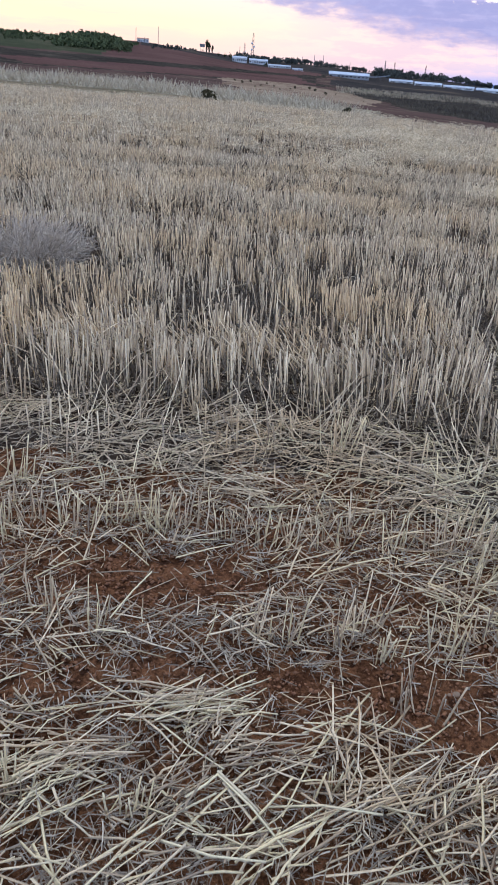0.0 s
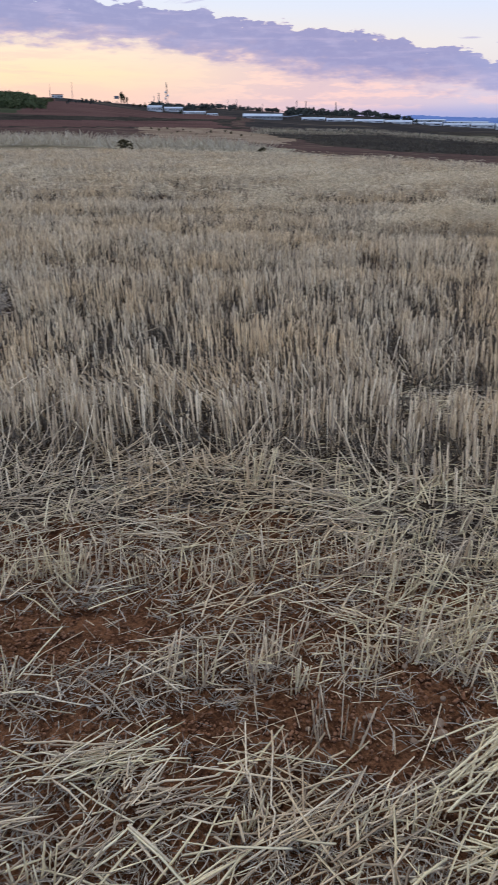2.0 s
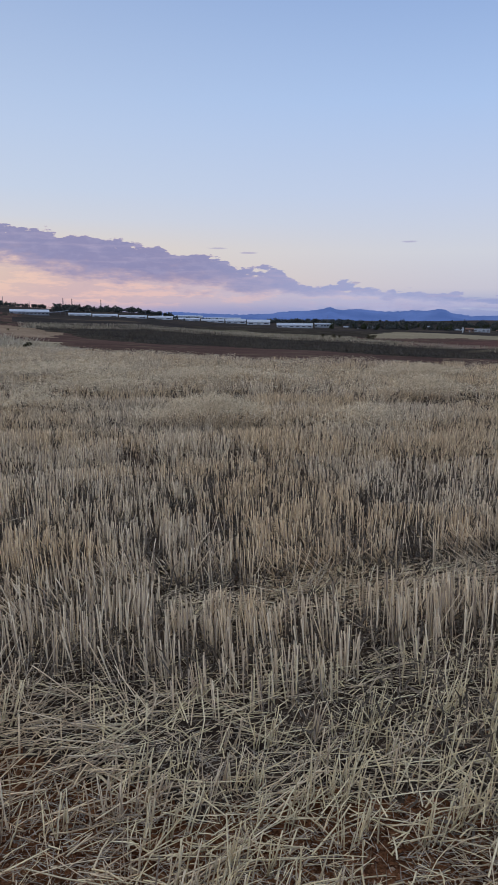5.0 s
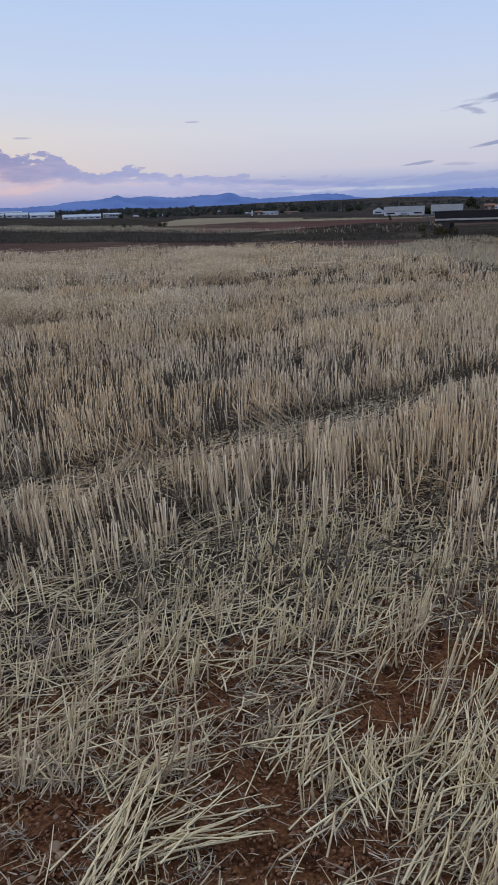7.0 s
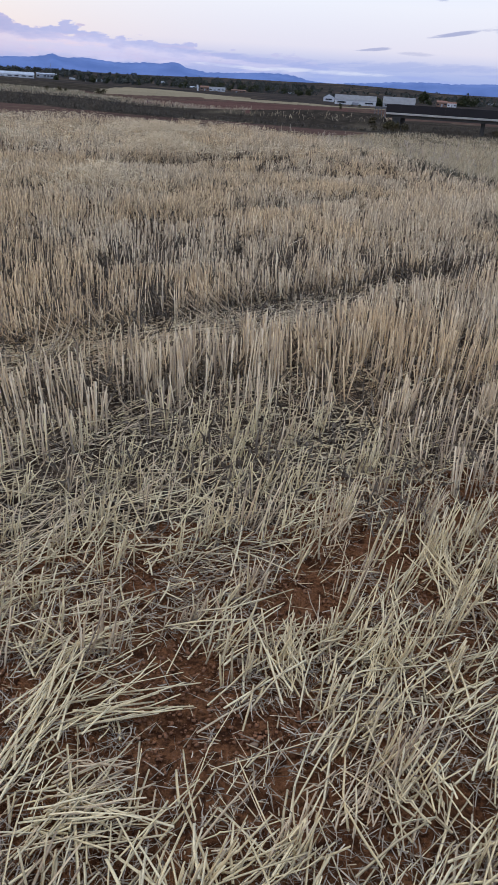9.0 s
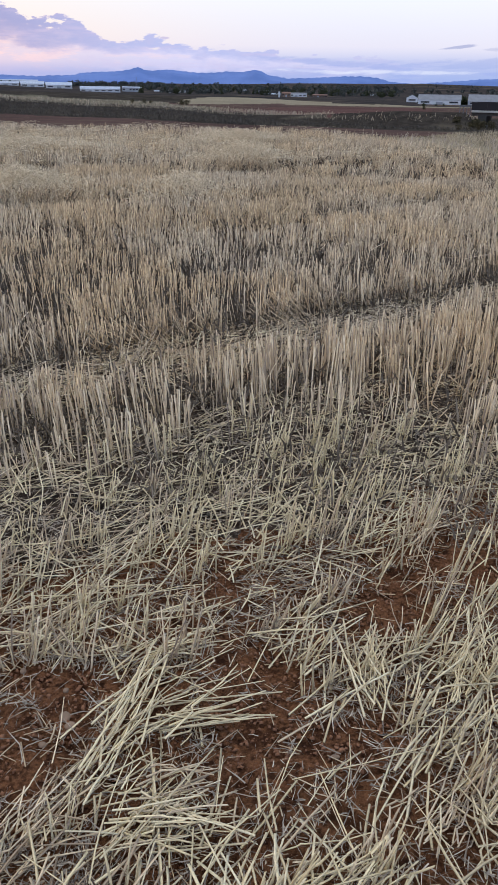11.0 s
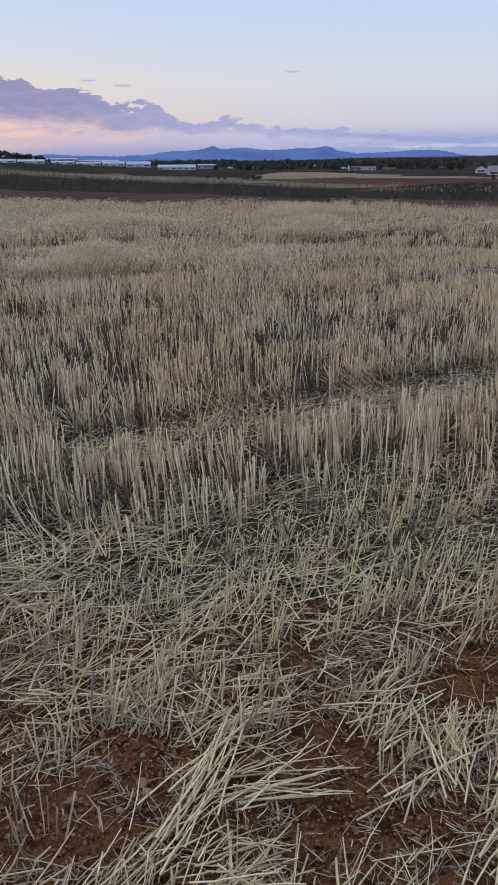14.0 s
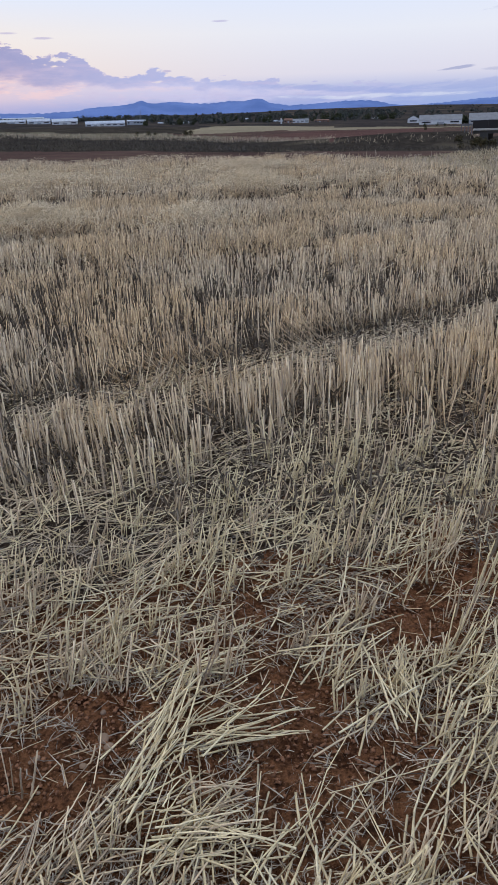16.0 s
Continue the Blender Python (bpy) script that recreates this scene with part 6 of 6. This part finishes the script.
def tower(a, e, rise_deg, lattice, label, dishes=0):
    """A lattice mast, or a thin pole, that stands rise_deg high."""
    r = reach(a, e) if e < 2 else 600
    x, y, z = on_ground(a, r)
    high = r * radians(rise_deg)
    ob = thing("mast", pose(x, y, z - 0.5, 0, 0, -a), label, "mast", "masts on the skyline")
    if not lattice:
        v, f = tubes([(0, 0, 0)], [(0, 0, high)], [max(0.16, r * 0.00042)], 8, None, 0.5)
        part("pole", mesh_of("pole", v, f, [STEEL], smooth=True), ob)
        return
    half = high * 0.035 + r * 0.0004
    thick = max(0.08, r * 0.00022)
    lean = 0.35
    for sx, sy in ((-1, -1), (1, -1), (1, 1), (-1, 1)):
        v, f = tubes([(sx * half, sy * half, 0)], [(sx * half * lean, sy * half * lean, high)], [thick], 4)
        part("leg", mesh_of("leg", v, f, [STEEL]), ob)
    n, b, t = 9, [], []
    for k in range(n):
        z0, z1 = high * k / n, high * (k + 1) / n
        w0, w1 = half * (1 - (1 - lean) * k / n), half * (1 - (1 - lean) * (k + 1) / n)
        for (sx, sy), (tx, ty) in (((-1, -1), (1, -1)), ((1, -1), (1, 1)), ((1, 1), (-1, 1)), ((-1, 1), (-1, -1))):
            b.append((sx * w0, sy * w0, z0))
            t.append((tx * w1, ty * w1, z1))
    v, f = tubes(b, t, np.full(len(b), thick * 0.6), 3)
    part("bracing", mesh_of("bracing", v, f, [STEEL]), ob)
    for k in range(dishes):
        s = high * 0.045
        cx = half * (0.9 if k % 2 else -0.9)
        v, f = tubes([(cx, -half * 0.8, high * (0.38 + 0.12 * k))], [(cx, -half * 0.8 - s, high * (0.38 + 0.12 * k))], [s], 10)
        part("dish", mesh_of("dish", v, f, [SIGN_WHITE], smooth=True), ob, label="round white dish aerial")


tower(-1.76, 0.95, 1.6, True, "tall lattice radio mast behind white buildings", 3)
tower(-2.3, 0.95, 0.95, True, "shorter lattice radio mast behind white buildings", 2)
tower(-2.62, 0.95, 0.75, False, "thin pole behind white buildings")
tower(-9.5, 1.45, 0.88, False, "thin aerial beside a small white house")
tower(-8.05, 1.4, 1.1, False, "thin tall pole on the ridge")
tower(-8.95, 1.4, 0.4, False, "short thin pole on the ridge")
for a, e, d in ((2.4, 0.85, 0.68), (3.0, 0.85, 0.7), (1.6, 0.88, 0.5), (4.8, 0.8, 0.5), (7.13, 0.55, 0.95), (7.75, 0.55, 0.9), (9.8, 0.55, 0.84), (26.45, -0.2, 0.7)):
    tower(a, e, d, d > 0.8, "lattice pylon on a wooded ridge" if d > 0.8 else "slim mast on a wooded ridge", 0)


def board(a, e):
    r = reach(a, e)
    x, y, z = on_ground(a, r)
    u = r * math.pi / 180
    ob = thing("billboard", pose(x, y, z, 0, 0, -a), "pale roadside billboard on two posts on the ridge", "billboard")
    part("panel", box((-0.17 * u, 0.17 * u, 0, 0.3, 0.32 * u, 0.5 * u)), ob, SIGN_DARK)
    for px in (-0.1, 0.1):
        part("post", box((px * u - 0.12, px * u + 0.12, 0.05, 0.3, -0.5, 0.34 * u)), ob, STEEL)


board(-5.13, 1.15)


def white_tower(a, e):
    r = reach(a, e)
    x, y, z = on_ground(a, r)
    u = r * math.pi / 180
    ob = thing("white_tower", pose(x, y, z - 0.3, 0, 0, -a), "narrow white tower beside brown farm houses", "tower")
    part("shaft", box((-0.055 * u, 0.055 * u, 0, 0.11 * u, 0, 0.38 * u), bevel=0.05), ob, WHITE_WALL)
    part("cap", box((-0.065 * u, 0.065 * u, -0.01 * u, 0.12 * u, 0.38 * u, 0.40 * u)), ob, CONCRETE)


white_tower(36.12, -0.63)


# ---- the overpass beyond the verge ----
def overpass():
    m = Matrix.Translation((bx, by, 0)) @ pose(0, 0, 0, 0, 0, -BRIDGE_AZ)
    ob = thing("overpass", m, "road overpass with a pale concrete edge and a dark solid parapet", "bridge")
    H = BRIDGE_HALF
    part("deck", box((-H - 1, H + 1, 0.3, 8.6, DECK_Z - 0.65, DECK_Z)), ob, SHADED_CONCRETE)
    part("edge_beam", box((-H - 1, H + 1, 0, 0.296, DECK_Z - 0.22, DECK_Z + 0.06), bevel=0.02), ob, CONCRETE, "pale concrete edge beam")
    for k in range(13):
        w = 2 * (H + 1) / 13
        x0 = -H - 1 + k * w
        part("parapet_panel", box((x0 + 0.01, x0 + w - 0.01, 0.08, 0.16, DECK_Z + 0.062, DECK_Z + 1.16)), ob, DARK_PANEL)
        part("parapet_post", box((x0 - 0.05, x0 + 0.05, 0.162, 0.26, DECK_Z + 0.062, DECK_Z + 1.2)), ob, DARK_PANEL)
    part("rear_parapet", box((-H - 1, H + 1, 8.3, 8.4, DECK_Z + 0.004, DECK_Z + 1.1)), ob, DARK_PANEL)
    for k, px in enumerate((-H + 0.6, H - 0.6)):
        part("abutment", box((px - 0.6, px + 0.6, 0.3, 8.5, DECK_Z - 4.0, DECK_Z - 0.654)), ob, SHADED_CONCRETE)
    for px in (0.3, 5.8):
        for py in (1.5, 6.5):
            part("pillar", box((px - 0.3, px + 0.3, py - 0.3, py + 0.3, DECK_Z - 4.5, DECK_Z - 0.654), bevel=0.05), ob, SHADED_CONCRETE)
    for side in (-1, 1):
        rail = thing("guard_rail", m, "grey steel guard rail at the end of the overpass", "guard rail", "guard rails")
        for k in range(4):
            px = side * (H + 1.2 + k * 0.5)
            part("post", box((px - 0.05, px + 0.05, 0.2, 0.3, DECK_Z - 0.8, DECK_Z + 0.75)), rail, STEEL)
        a0, a1 = sorted((side * (H + 1.1), side * (H + 2.8)))
        part("beam", box((a0, a1, 0.1, 0.197, DECK_Z + 0.45, DECK_Z + 0.75), bevel=0.02), rail, STEEL)


overpass()


def white_sign():
    r = 95.0
    x, y, z = on_ground(57.7, r)
    u = r * math.pi / 180
    zc = EYE - 1.75 * u
    ob = thing("sign_board", pose(x, y, 0, 0, 0, -57.7 + 6), "white square sign board with two grey marks in the weeds", "sign")
    part("panel", box((-0.34 * u, 0.34 * u, 0, 0.05, zc - 0.22 * u, zc + 0.22 * u), bevel=0.01), ob, SIGN_WHITE)
    for px in (-0.17, 0.08):
        part("mark", box((px * u, (px + 0.13) * u, -0.012, 0.0, zc - 0.1 * u, zc + 0.14 * u)), ob, SIGN_DARK)
    for px in (-0.25, 0.25):
        part("post", box((px * u - 0.04, px * u + 0.04, 0.054, 0.12, min(z, zc - 0.3 * u) - 0.4, zc + 0.1 * u)), ob, STEEL)


white_sign()
